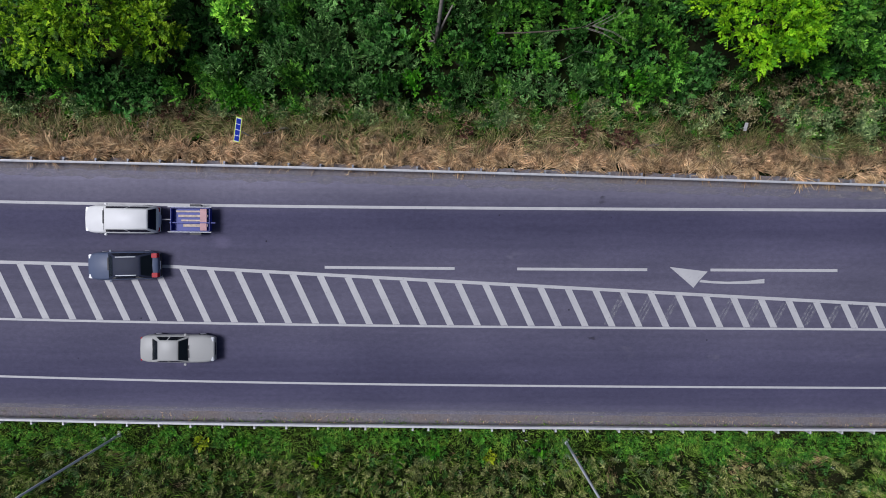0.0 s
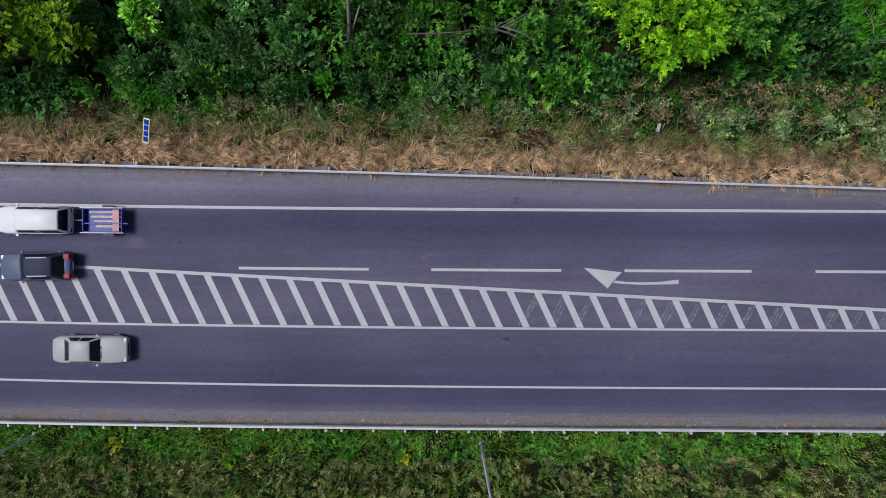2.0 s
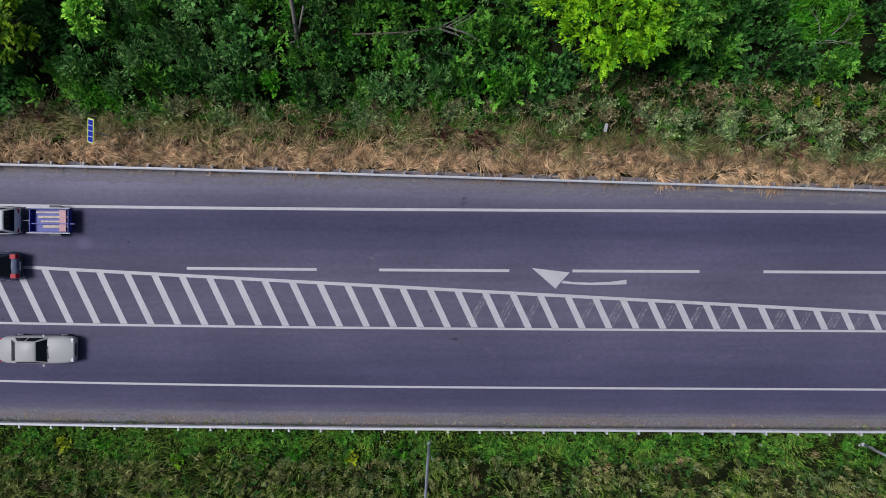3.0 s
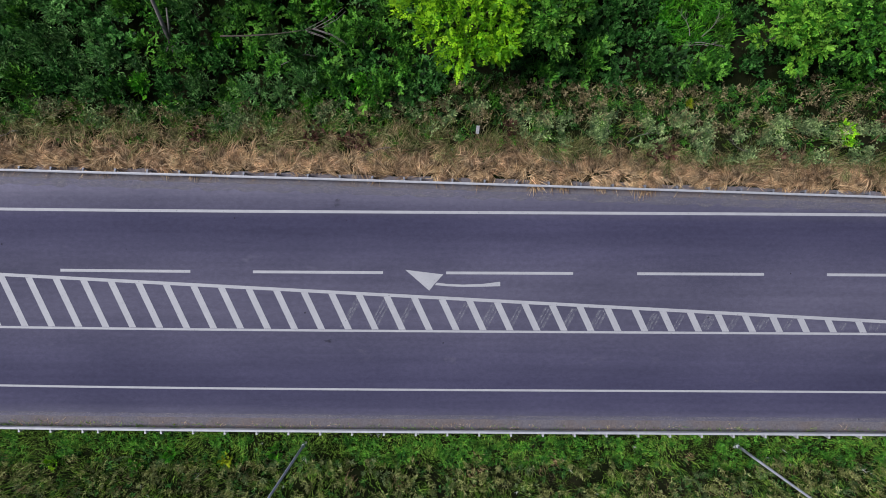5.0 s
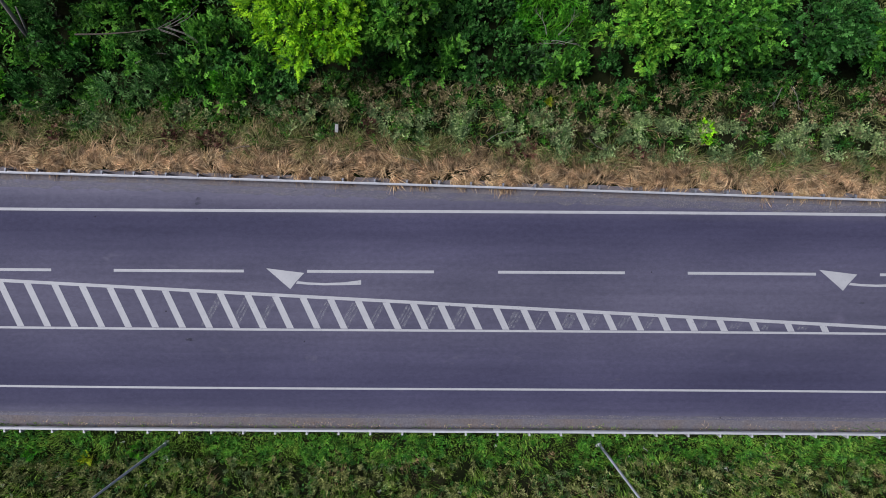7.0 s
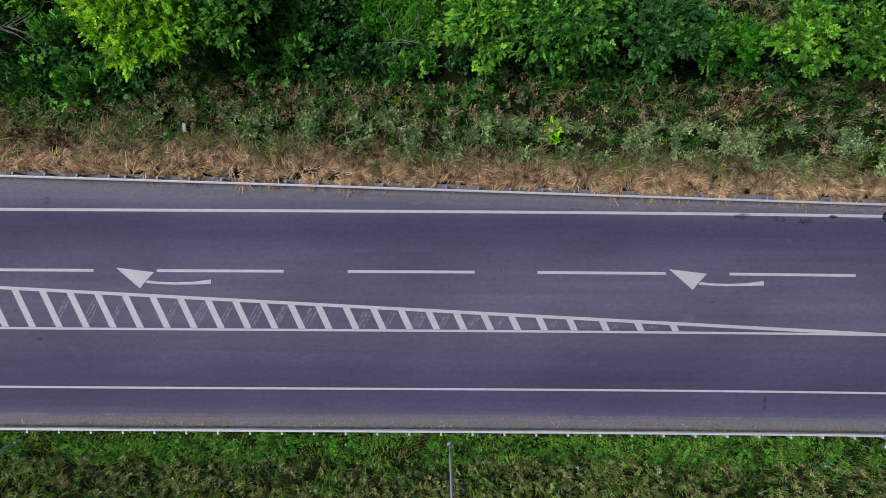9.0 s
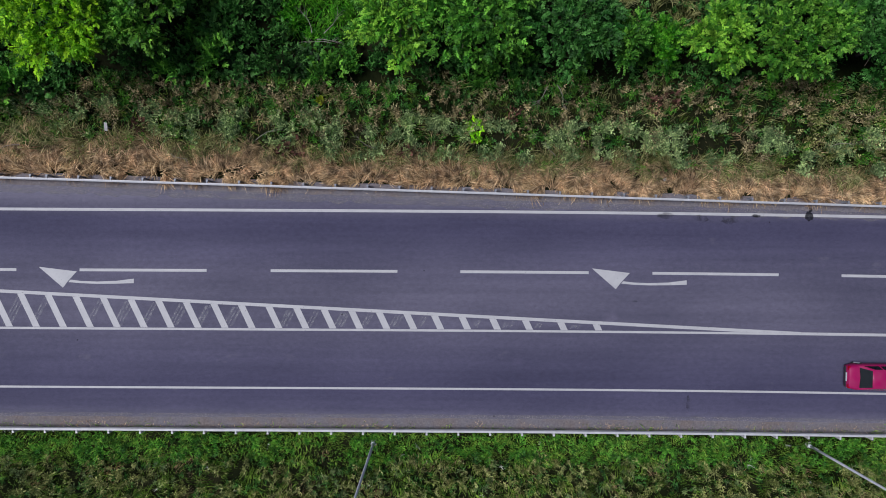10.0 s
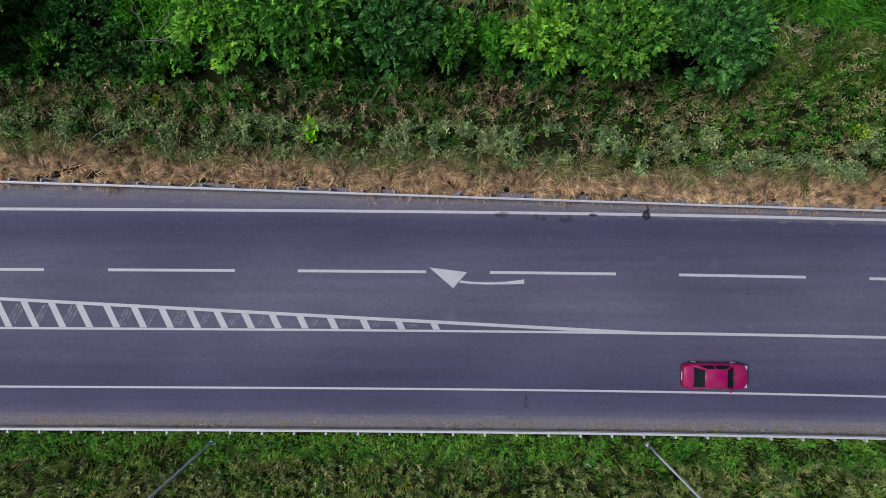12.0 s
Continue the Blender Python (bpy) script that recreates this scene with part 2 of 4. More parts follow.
def band(name, north, south, z, mat, x0, x1, step, parent=None, label="", thick=0.06):
    """A long thin slab between two lines."""
    bm = bmesh.new()
    rows = []
    n = max(2, int((x1 - x0) / step) + 1)
    for i in range(n):
        x = x0 + (x1 - x0) * i / (n - 1)
        a, b = north(x), south(x)
        rows.append([bm.verts.new(p) for p in ((x, a, z - thick), (x, a, z), (x, b, z), (x, b, z - thick))])
    for r, q in zip(rows, rows[1:]):
        for k in range(3):
            bm.faces.new((r[k], r[k + 1], q[k + 1], q[k]))
    for r in (rows[0], rows[-1]):
        bm.faces.new(r)
    bmesh.ops.recalc_face_normals(bm, faces=bm.faces)
    return part(name, bm, mat, parent, label)


def rough_edge(line, off, amp, seed):
    return lambda x: line(x) + off + amp * (noise.noise((x * 1.3, seed, 0)) + 0.6 * noise.noise((x * 4.0, seed, 5.0)))


ground()
road = band("road", rough_edge(rail_north, -0.40, 0.15, 3.0), rough_edge(rail_south, 0.62, 0.05, 7.0), 0.0, ASPHALT, -400, 450, 0.5)
tagged(road, "grey asphalt road with worn wheel paths and dusty shoulders", "road", kind="structure")
for nm, a, b in (("north", rough_edge(rail_north, 0.38, 0.12, 11.0), rough_edge(rail_north, -0.6, 0.0, 1.0)),
                 ("south", rough_edge(rail_south, 0.8, 0.0, 1.0), rough_edge(rail_south, -0.12, 0.08, 13.0))):
    g = band("gravel_shoulder_" + nm, a, b, -0.022, GRAVEL, -120, 170, 0.5, thick=0.12)
    tagged(g, "narrow strip of loose grey gravel under the guardrail", "gravel", kind="structure")

DRIFT = Mat("dust_drift", 0.95, spec=0.2)
DRIFT.base(DRIFT.ramp(DRIFT.noise(5.0, 6.0), [(0.3, (0.19, 0.18, 0.20)), (0.7, (0.33, 0.31, 0.31))])).cut(DRIFT.ramp(DRIFT.noise(2.4, 6.0, (0.3, 1, 1), 0.7), [(0.30, (0.0, 0.0, 0.0)), (0.66, (0.6, 0.6, 0.6))]))
band("dust_drift", rough_edge(rail_north, -0.36, 0.10, 3.0), rough_edge(rail_north, -0.86, 0.22, 17.0), 0.003, DRIFT, -60, 110, 0.25, road, "pale dust washed against the shoulder", 0.002)
band("dust_drift", rough_edge(rail_south, 0.86, 0.05, 23.0), rough_edge(rail_south, 0.63, 0.05, 7.0), 0.003, DRIFT, -60, 110, 0.25, road, "pale dust washed against the shoulder", 0.002)

# ---- road markings ----
TOP = 0.004


def stripe(name, line, width, x0, x1, step=2.0, mat=PAINT):
    return band(name, lambda x: line(x) + width / 2, lambda x: line(x) - width / 2, TOP, mat, x0, x1, step, road, thick=0.003)


stripe("edge_line", edge_north, 0.175, -120, 170)
stripe("edge_line", edge_south, 0.13, -120, 170)
stripe("island_line", island_south, 0.14, -120, 61.5)
band("centre_line", lambda x: island_south(x) + 0.105, lambda x: island_south(x) - 0.07, TOP, PAINT, 61.5, 170, 2.0, road, thick=0.003)
band("island_line", lambda x: island_north(x) + 0.1, lambda x: min(island_north(x) + 0.09, max(island_north(x) - 0.1, island_south(x) + 0.072)), TOP, PAINT, -120, 61.5, 1.0, road, thick=0.003)
for x0, x1 in ((-7.35, 0.72), (4.61, 12.69), (16.62, 24.51), (28.49, 36.37), (40.28, 48.25), (52.22, 60.06), (63.97, 71.85), (75.8, 83.7), (87.7, 95.6)):
    stripe("lane_dash", lane_line, 0.17, x0, x1, 1.0)
HATCH = [-26.38 + 1.678 * i for i in range(-6, 41)] + [42.6, 44.6, 46.75, 48.9]
for x in HATCH:
    ys = island_south(x) + 0.085
    yn = island_north(x - 1.5) - 0.1
    for _ in range(3):
        yn = island_north(x - (yn - ys) * 0.465) - 0.1
    dx = (yn - ys) * 0.465
    w = 0.215
    part("hatch_stripe", slab(bmesh.new(), [(x - w, ys + 0.002), (x + w, ys + 0.002), (x - dx + w, yn - 0.002), (x - dx - w, yn - 0.002)], TOP - 0.003, TOP), PAINT, road)
# faint remains of older hatching, slanted the other way
for i, x in enumerate(HATCH):
    if 9.0 < x < 48 and i % 7 != 3:
        ys, yn = island_south(x) + 0.2, island_north(x) - 0.25
        h = yn - ys
        k = 0.55 * h
        for shift in (-0.22, 0.0, 0.24)[:2 + i % 2]:
            c = x + 0.74 + shift - 0.24 * h
            wd = 0.035 + 0.06 * random.random()
            part("old_marking", slab(bmesh.new(), [(c - k / 2 - wd, ys), (c - k / 2 + wd, ys), (c + k / 2 + wd, yn), (c + k / 2 - wd, yn)], 0.001, 0.0025), SCUFF, road)


def arrow(x, y):
    head = [(0, 0), (1.49, -1.30), (1.80, -0.90), (2.36, -0.29)]
    part("arrow_marking", slab(bmesh.new(), [(x + a, y + b) for a, b in head], 0.001, TOP), PAINT, road)
    tail = [(1.84, -0.95), (2.6, -1.02), (3.6, -1.06), (4.8, -1.05), (5.9, -1.02), (5.9, -0.74), (4.8, -0.88), (3.6, -0.92), (2.6, -0.88), (1.95, -0.80)]
    part("arrow_marking", slab(bmesh.new(), [(x + a, y + b) for a, b in tail], 0.001, TOP), PAINT, road)


arrow(14.08, -1.16)
arrow(48.45, -1.26)


# ---- stains on the asphalt ----
STAIN = Mat("oil_stain", 0.5)
STAIN.base((0.012, 0.012, 0.016)).cut(STAIN.ramp(STAIN.noise(3.5, 6.0), [(0.25, (0.0, 0.0, 0.0)), (0.48, (0.75, 0.75, 0.75))]))
DAMP = Mat("tar_smear", 0.8)
DAMP.base((0.03, 0.03, 0.034)).cut(DAMP.ramp(DAMP.noise(2.2, 5.0), [(0.40, (0.0, 0.0, 0.0)), (0.70, (0.55, 0.55, 0.55))]))


def stain(x, y, rx, ry, mat, seed):
    r = random.Random(seed)
    pts = []
    for k in range(18):
        a = 2 * math.pi * k / 18
        q = 0.75 + 0.4 * r.random()
        pts.append((x + rx * q * math.cos(a), y + ry * q * math.sin(a)))
    part("stain", slab(bmesh.new(), pts, 0.0052, 0.0060), mat, road)


for i, (x, y, rx, ry) in enumerate([(61.9, 1.98, 0.25, 0.32), (62.0, 2.35, 0.12, 0.14), (58.6, 2.0, 0.26, 0.10), (57.0, 1.75, 0.55, 0.25), (55.2, 1.85, 0.5, 0.22), (53.0, 2.0, 0.5, 0.2)]):
    stain(x, y, rx, ry, STAIN if i < 3 else DAMP, i)
for i, (x, y, rx, ry) in enumerate([(9.4, -5.6, 0.4, 0.10), (9.9, 3.0, 0.25, 0.25), (54.5, -9.7, 0.15, 0.5), (51.0, -3.3, 0.3, 0.08)]):
    stain(x, y, rx, ry, DAMP, 40 + i)


# ---- guardrails ----
def guardrail(line, out, posts, joints, label, post_mat):
    rail = tagged(new("guardrail"), label, "guardrail", group="guardrails along the road")
    rail.location = (25, line(25), 0)
    inv = Matrix.Translation((-25, -line(25), 0))
    shape = [(0.015, 0.42), (0.085, 0.47), (0.085, 0.53), (0.02, 0.575), (0.02, 0.605), (0.085, 0.65), (0.085, 0.715), (0.0, 0.755)]
    cuts = [-46.0] + joints + [101.0]
    for a, b in zip(cuts, cuts[1:]):
        bm, rows = bmesh.new(), []
        n = max(2, int((b - a) / 1.5) + 1)
        for i in range(n):
            x = a + (b + 0.02 - a) * i / (n - 1)
            y = line(x)
            wob = 0.012 * noise.noise((x * 0.3, out, 0))
            ring = [(x, y - out * d + wob, z) for d, z in shape] + [(x, y - out * (d - 0.035) + wob, z) for d, z in reversed(shape)]
            rows.append([bm.verts.new(p) for p in ring])
        for r, q in zip(rows, rows[1:]):
            for k in range(len(r)):
                j = (k + 1) % len(r)
                bm.faces.new((r[k], r[j], q[j], q[k]))
        for r in (rows[0], rows[-1]):
            bm.faces.new(r)
        bmesh.ops.recalc_face_normals(bm, faces=bm.faces)
        bmesh.ops.transform(bm, matrix=inv, verts=bm.verts)
        part("rail_section", bm, STEEL, rail)
    bm = bmesh.new()
    for y0, y1 in ((0.14, 0.152), (0.228, 0.24)):
        box(bm, -0.055, 0.055, out * y0 if out > 0 else out * y1, out * y1 if out > 0 else out * y0, -0.4, 0.66)
    box(bm, -0.006, 0.006, min(out * 0.15, out * 0.23), max(out * 0.15, out * 0.23), -0.4, 0.66)
    post_mesh = bpy.data.meshes.new("post")
    bm.to_mesh(post_mesh)
    bm.free()
    post_mesh.materials.append(post_mat)
    bm = bmesh.new()
    box(bm, -0.04, 0.04, min(-out * 0.01, out * 0.14), max(-out * 0.01, out * 0.14), 0.54, 0.70, 0.008)
    box(bm, -0.06, 0.06, min(out * 0.14, out * 0.245), max(out * 0.14, out * 0.245), 0.662, 0.672)
    spacer_mesh = bpy.data.meshes.new("spacer")
    bm.to_mesh(spacer_mesh)
    bm.free()
    spacer_mesh.materials.append(post_mat)
    for x in posts:
        p = new("post", post_mesh)
        p.parent = rail
        p.matrix_basis = inv @ pose(x, line(x), 0, 0, 1.5 * noise.noise((x, 3.3, 0)), 3 * noise.noise((x, 9.1, 0)))
        q = new("spacer", spacer_mesh)
        q.parent = p
    return rail


guardrail(rail_north, 1.0, [14.05 - 1.955 * k for k in range(30)][::-1] + [15.05 + 1.955 * k for k in range(44)], [-33.0, -17.2, -1.5, 14.5, 30.6, 46.3, 62.0, 77.6, 93.2],
          "long galvanised steel guardrail before dry grass", DULLSTEEL)
guardrail(rail_south, -1.0, [-5.72 - 1.955 * k for k in range(20)][::-1] + [-4.76, -1.87] + [-0.9 + 1.955 * k for k in range(51)], [-37.0, -21.4, -5.2, -1.4, 14.7, 30.4, 46.0, 61.6, 77.3, 92.9],
          "long galvanised steel guardrail before green verge", STEEL)


# ---- lamp posts on the south verge ----
def lamp_post():
    pole = tagged(new("street_pole"), "tall grey steel pole standing in the grass verge", "pole", group="poles along the verge")
    part("shaft", tube(bmesh.new(), [(0, 0, -0.3), (0, 0, 3.0), (0, 0, 7.0), (0, 0, 12.0)], [0.085, 0.075, 0.065, 0.05], 16), POLE, pole, smooth=True)
    bm = box(bmesh.new(), -0.2, 0.2, -0.2, 0.2, -0.3, 0.05, 0.03)
    part("footing", bm, CONCRETE, pole, "weathered concrete footing")
    bm = tube(bmesh.new(), [(0, 0, 0.04), (0, 0, 0.30)], [0.115, 0.105], 16)
    part("collar", bm, POLE, pole, smooth=True)
    part("service_hatch", box(bmesh.new(), -0.04, 0.04, 0.06, 0.088, 0.7, 1.1, 0.006), POLE, pole)
    return pole


base_pole = lamp_post()
POLES = [(7.7, -12.15), (-20.2, -11.65), (34.85, -12.2), (62.1, -12.35)]
base_pole.matrix_basis = pose(*POLES[0], ground_z(*POLES[0]))
for x, y in POLES[1:]:
    copy_thing(base_pole, pose(x, y, ground_z(x, y)))


# ---- solar panel on a stake, small marker plate ----
def solar_sign():
    sign = tagged(new("solar_panel"), "blue four-cell solar panel with yellow-green edge on a pole", "solar panel")
    sign.matrix_basis = pose(-11.95, 6.95, ground_z(-11.95, 6.95), 0, 0, -16)
    tiltm = pose(0, 0, 2.35, 24, 0, 0)
    part("pole", tube(bmesh.new(), [(0, 0, -0.3), (0, 0, 2.3)], [0.04, 0.04], 10), STEEL, sign)
    bm = box(bmesh.new(), -0.19, 0.19, -0.76, 0.76, -0.02, 0.02, 0.008)
    bm.transform(tiltm)
    part("frame", bm, YELLOW, sign, "yellow-green frame")
    bm = box(bmesh.new(), -0.155, 0.155, -0.72, 0.72, 0.0195, 0.024)
    bm.transform(tiltm)
    part("backing", bm, PLATE, sign, "white backing sheet")
    for k in range(4):
        y = -0.52 + 0.345 * k
        bm = box(bmesh.new(), -0.14, 0.14, y - 0.155, y + 0.155, 0.024, 0.031)
        bm.transform(tiltm)
        part("solar_cell", bm, CELL, sign)
    bm = tube(bmesh.new(), [(0, 0, 2.0), (0, 0.25, 2.43)], [0.02, 0.02], 8)
    part("strut", bm, STEEL, sign)


PLATE = plain("white_plate", (0.7, 0.72, 0.74), 0.5)
solar_sign()
marker = tagged(new("marker_post"), "small pale grey marker plate on a post among weeds", "marker post")
marker.matrix_basis = pose(18.55, 7.45, ground_z(18.55, 7.45), 0, 0, -6)
part("stake", tube(bmesh.new(), [(0, 0, -0.2), (0, 0, 0.6)], [0.035, 0.03], 8), CONCRETE, marker)
bm = box(bmesh.new(), -0.10, 0.10, -0.25, 0.25, -0.015, 0.015, 0.008)
bm.transform(pose(0, 0, 0.62, 20, 0, 0))
part("plate", bm, CONCRETE, marker)


# ---- vehicles ----
def car(name, label, paint, m, length, width, roof_z, hood, top_front, top_rear, tail, roof_mat=None, group="cars on the road", tall_lamps=False):
    """A car facing +x. hood, top_front, top_rear, tail: where the windscreen meets bonnet and roof, and the roof and boot meet the rear window, as parts of the length from the middle."""
    thing = tagged(new(name), label, "car", group=group)
    thing.matrix_basis = m
    hw, hl = width / 2, length / 2
    bm, rows = bmesh.new(), []
    for f in (-1.0, -0.985, -0.93, -0.8, -0.6, -0.3, 0.0, 0.3, 0.55, 0.75, 0.9, 0.97, 1.0):
        x = f * hl
        e = abs(f)
        w = hw * (1 - 0.17 * max(0, (e - 0.72) / 0.28) ** 2.2 - 0.02 * e)
        belt = 0.93
        if x > hood * length:
            belt = 0.93 - 0.20 * ((x - hood * length) / (hl - hood * length)) ** 1.6
        elif x < tail * length:
            belt = 0.95 - 0.10 * ((tail * length - x) / max(0.05, hl + tail * length)) ** 2
        low = 0.24 + 0.10 * max(0, e - 0.9) * 10
        rows.append([bm.verts.new(p) for p in ((x, -w * 0.94, low), (x, -w, 0.48), (x, -w * 0.985, belt - 0.20), (x, -w * 0.93, belt - 0.05), (x, -w * 0.80, belt), (x, 0, belt + 0.035),
                                               (x, w * 0.80, belt), (x, w * 0.93, belt - 0.05), (x, w * 0.985, belt - 0.20), (x, w, 0.48), (x, w * 0.94, low))])
    for r, q in zip(rows, rows[1:]):
        for k in range(len(r)):
            j = (k + 1) % len(r)
            bm.faces.new((r[k], r[j], q[j], q[k]))
    for r in (rows[0], rows[-1]):
        bm.faces.new(r)
    bmesh.ops.recalc_face_normals(bm, faces=bm.faces)
    body = part("body", bm, paint, thing, smooth=True)
    # cabin
    z0, z1 = 0.90, roof_z
    xb, xf, xr, xt = hood * length, top_front * length, top_rear * length, tail * length
    wb, wt = hw * 0.90, hw * 0.69

    def ring(t, grow=0.0):
        x0, x1 = xb + (xf - xb) * t, xt + (xr - xt) * t
        w = wb + (wt - wb) * t
        return x0 + grow, x1 - grow, w + grow, z0 + (z1 - z0) * t

    bm = bmesh.new()
    rings = []
    for t, inset in ((0.0, 0.0), (0.93, 0.0), (1.0, 0.07)):
        x0, x1, w, z = ring(min(t, 0.97) if inset else t)
        z = z1 if inset else z
        t = t if inset else 0.0
        rings.append([bm.verts.new(p) for p in ((x0 - inset, -w + inset, z), (x0 - inset * 0.6, 0, z + 0.02 * t), (x0 - inset, w - inset, z), (x1 + inset, w - inset, z), (x1 + inset * 0.6, 0, z + 0.02 * t), (x1 + inset, -w + inset, z))])
    for r, q in zip(rings, rings[1:]):
        for k in range(6):
            j = (k + 1) % 6
            bm.faces.new((r[k], r[j], q[j], q[k]))
    mid = bm.verts.new(((xf + xr) / 2, 0, z1 + 0.05))
    top = rings[-1]
    for k in range(6):
        bm.faces.new((top[k], top[(k + 1) % 6], mid))
    bmesh.ops.recalc_face_normals(bm, faces=bm.faces)
    part("roof", bm, roof_mat or paint, thing, smooth=True)

    def pane(nm, corners):
        b = bmesh.new()
        vs = [b.verts.new(c) for c in corners]
        b.faces.new(vs)
        r = bmesh.ops.solidify(b, geom=b.faces[:], thickness=0.012)
        bmesh.ops.recalc_face_normals(b, faces=b.faces)
        part(nm, b, GLASS, thing)

    a0, a1, aw, az = ring(0.10, 0.012)
    b0, b1, bw, bz = ring(0.90, 0.012)
    pane("windscreen", [(a0, -aw * 0.90, az), (a0, aw * 0.90, az), (b0, bw * 0.90, bz), (b0, -bw * 0.90, bz)])
    pane("rear_window", [(a1, -aw * 0.86, az), (a1, aw * 0.86, az), (b1, bw * 0.86, bz), (b1, -bw * 0.86, bz)])
    for sgn in (-1, 1):
        cx0, cx1, dx0, dx1 = a0 - 0.16, a1 + 0.22, b0 - 0.10, b1 + 0.14
        mx = (cx0 + cx1) / 2 - 0.05
        for s0, s1, t0, t1 in ((mx + 0.04, cx0, mx + 0.04, dx0), (cx1, mx - 0.04, dx1, mx - 0.04)):
            pane("side_window", [(s0, sgn * aw, az), (s1, sgn * aw, az), (t1, sgn * bw, bz), (t0, sgn * bw, bz)])
        part("mirror", box(bmesh.new(), xb - 0.28, xb - 0.12, min(sgn * hw * 0.98, sgn * (hw + 0.11)), max(sgn * hw * 0.98, sgn * (hw + 0.11)), 0.92, 1.05, 0.03), paint, thing)
        y0, y1 = sorted((sgn * hw * 0.52, sgn * hw * 0.84))
        part("headlight", box(bmesh.new(), hl - 0.22, hl - 0.015, y0, y1, 0.60, 0.765, 0.03), WHITE_LAMP, thing)
        part("tail_light", box(bmesh.new(), -hl - 0.006, -hl + (0.34 if tall_lamps else 0.10), y0, y1, 0.66, 1.02 if tall_lamps else 0.84, 0.02), RED_LAMP, thing)
        for x in (hl * 0.62, -hl * 0.60):
            y = sgn * (hw - 0.10)
            wheel = part("wheel", tube(bmesh.new(), [(x, y - 0.105, 0.31), (x, y - 0.08, 0.31), (x, y + 0.08, 0.31), (x, y + 0.105, 0.31)], [0.27, 0.31, 0.31, 0.27], 20), RUBBER, thing, "black tyre")
            part("rim", tube(bmesh.new(), [(x, y + sgn * 0.09, 0.31), (x, y + sgn * 0.118, 0.31)], [0.2, 0.18], 16), RIM, wheel)
    if tall_lamps:
        for sgn in (-1, 1):
            y = sgn * (wt - 0.05)
            part("roof_rail", tube(bmesh.new(), [(xf - 0.15, y, z1 - 0.01), (xf - 0.25, y, z1 + 0.06), (xr + 0.3, y, z1 + 0.06), (xr + 0.2, y, z1 - 0.01)], [0.03, 0.03, 0.03, 0.03], 8), PLATE, thing, "white roof rail")
    part("grille", box(bmesh.new(), hl - 0.03, hl + 0.012, -hw * 0.44, hw * 0.44, 0.48, 0.64, 0.01), TRIM, thing)
    part("bumper", box(bmesh.new(), -hl - 0.035, -hl + 0.06, -hw * 0.80, hw * 0.80, 0.38, 0.56, 0.03), TRIM, thing)
    part("number_plate", box(bmesh.new(), -hl - 0.045, -hl - 0.03, -0.26, 0.26, 0.58, 0.69), PLATE, thing)
    part("wiper", box(bmesh.new(), xb - 0.06, xb + 0.03, -hw * 0.6, hw * 0.3, 0.945, 0.96), TRIM, thing)
    return thing


car("sedan", "dusty silver sedan driving along the road lane", car_paint("silver_paint", (0.40, 0.40, 0.38)), pose(-16.2, -6.13, 0, 0, 0, -0.4), 4.45, 1.72, 1.42, 0.17, 0.05, -0.20, -0.34)
car("hatchback", "slate blue hatchback beside the hatched island", car_paint("slate_paint", (0.085, 0.11, 0.18)), pose(-19.45, -1.05, 0, 0, 0, 181), 4.3, 1.74, 1.5, 0.20, 0.06, -0.30, -0.44, plain("dark_roof_panel", (0.012, 0.017, 0.04), 0.7), tall_lamps=True)
car("minivan", "white minivan towing a blue trailer", car_paint("white_paint", (0.78, 0.78, 0.76)), pose(-19.5, 1.78, 0, 0, 0, 179.5), 4.5, 1.74, 1.72, 0.24, 0.13, -0.43, -0.48)
car("sedan", "crimson red boxy sedan near the edge line", car_paint("red_paint", (0.33, 0.002, 0.085)), pose(65.95, -7.9, 0, 0, 0, -0.8), 3.95, 1.62, 1.38, 0.27, 0.11, -0.20, -0.37)


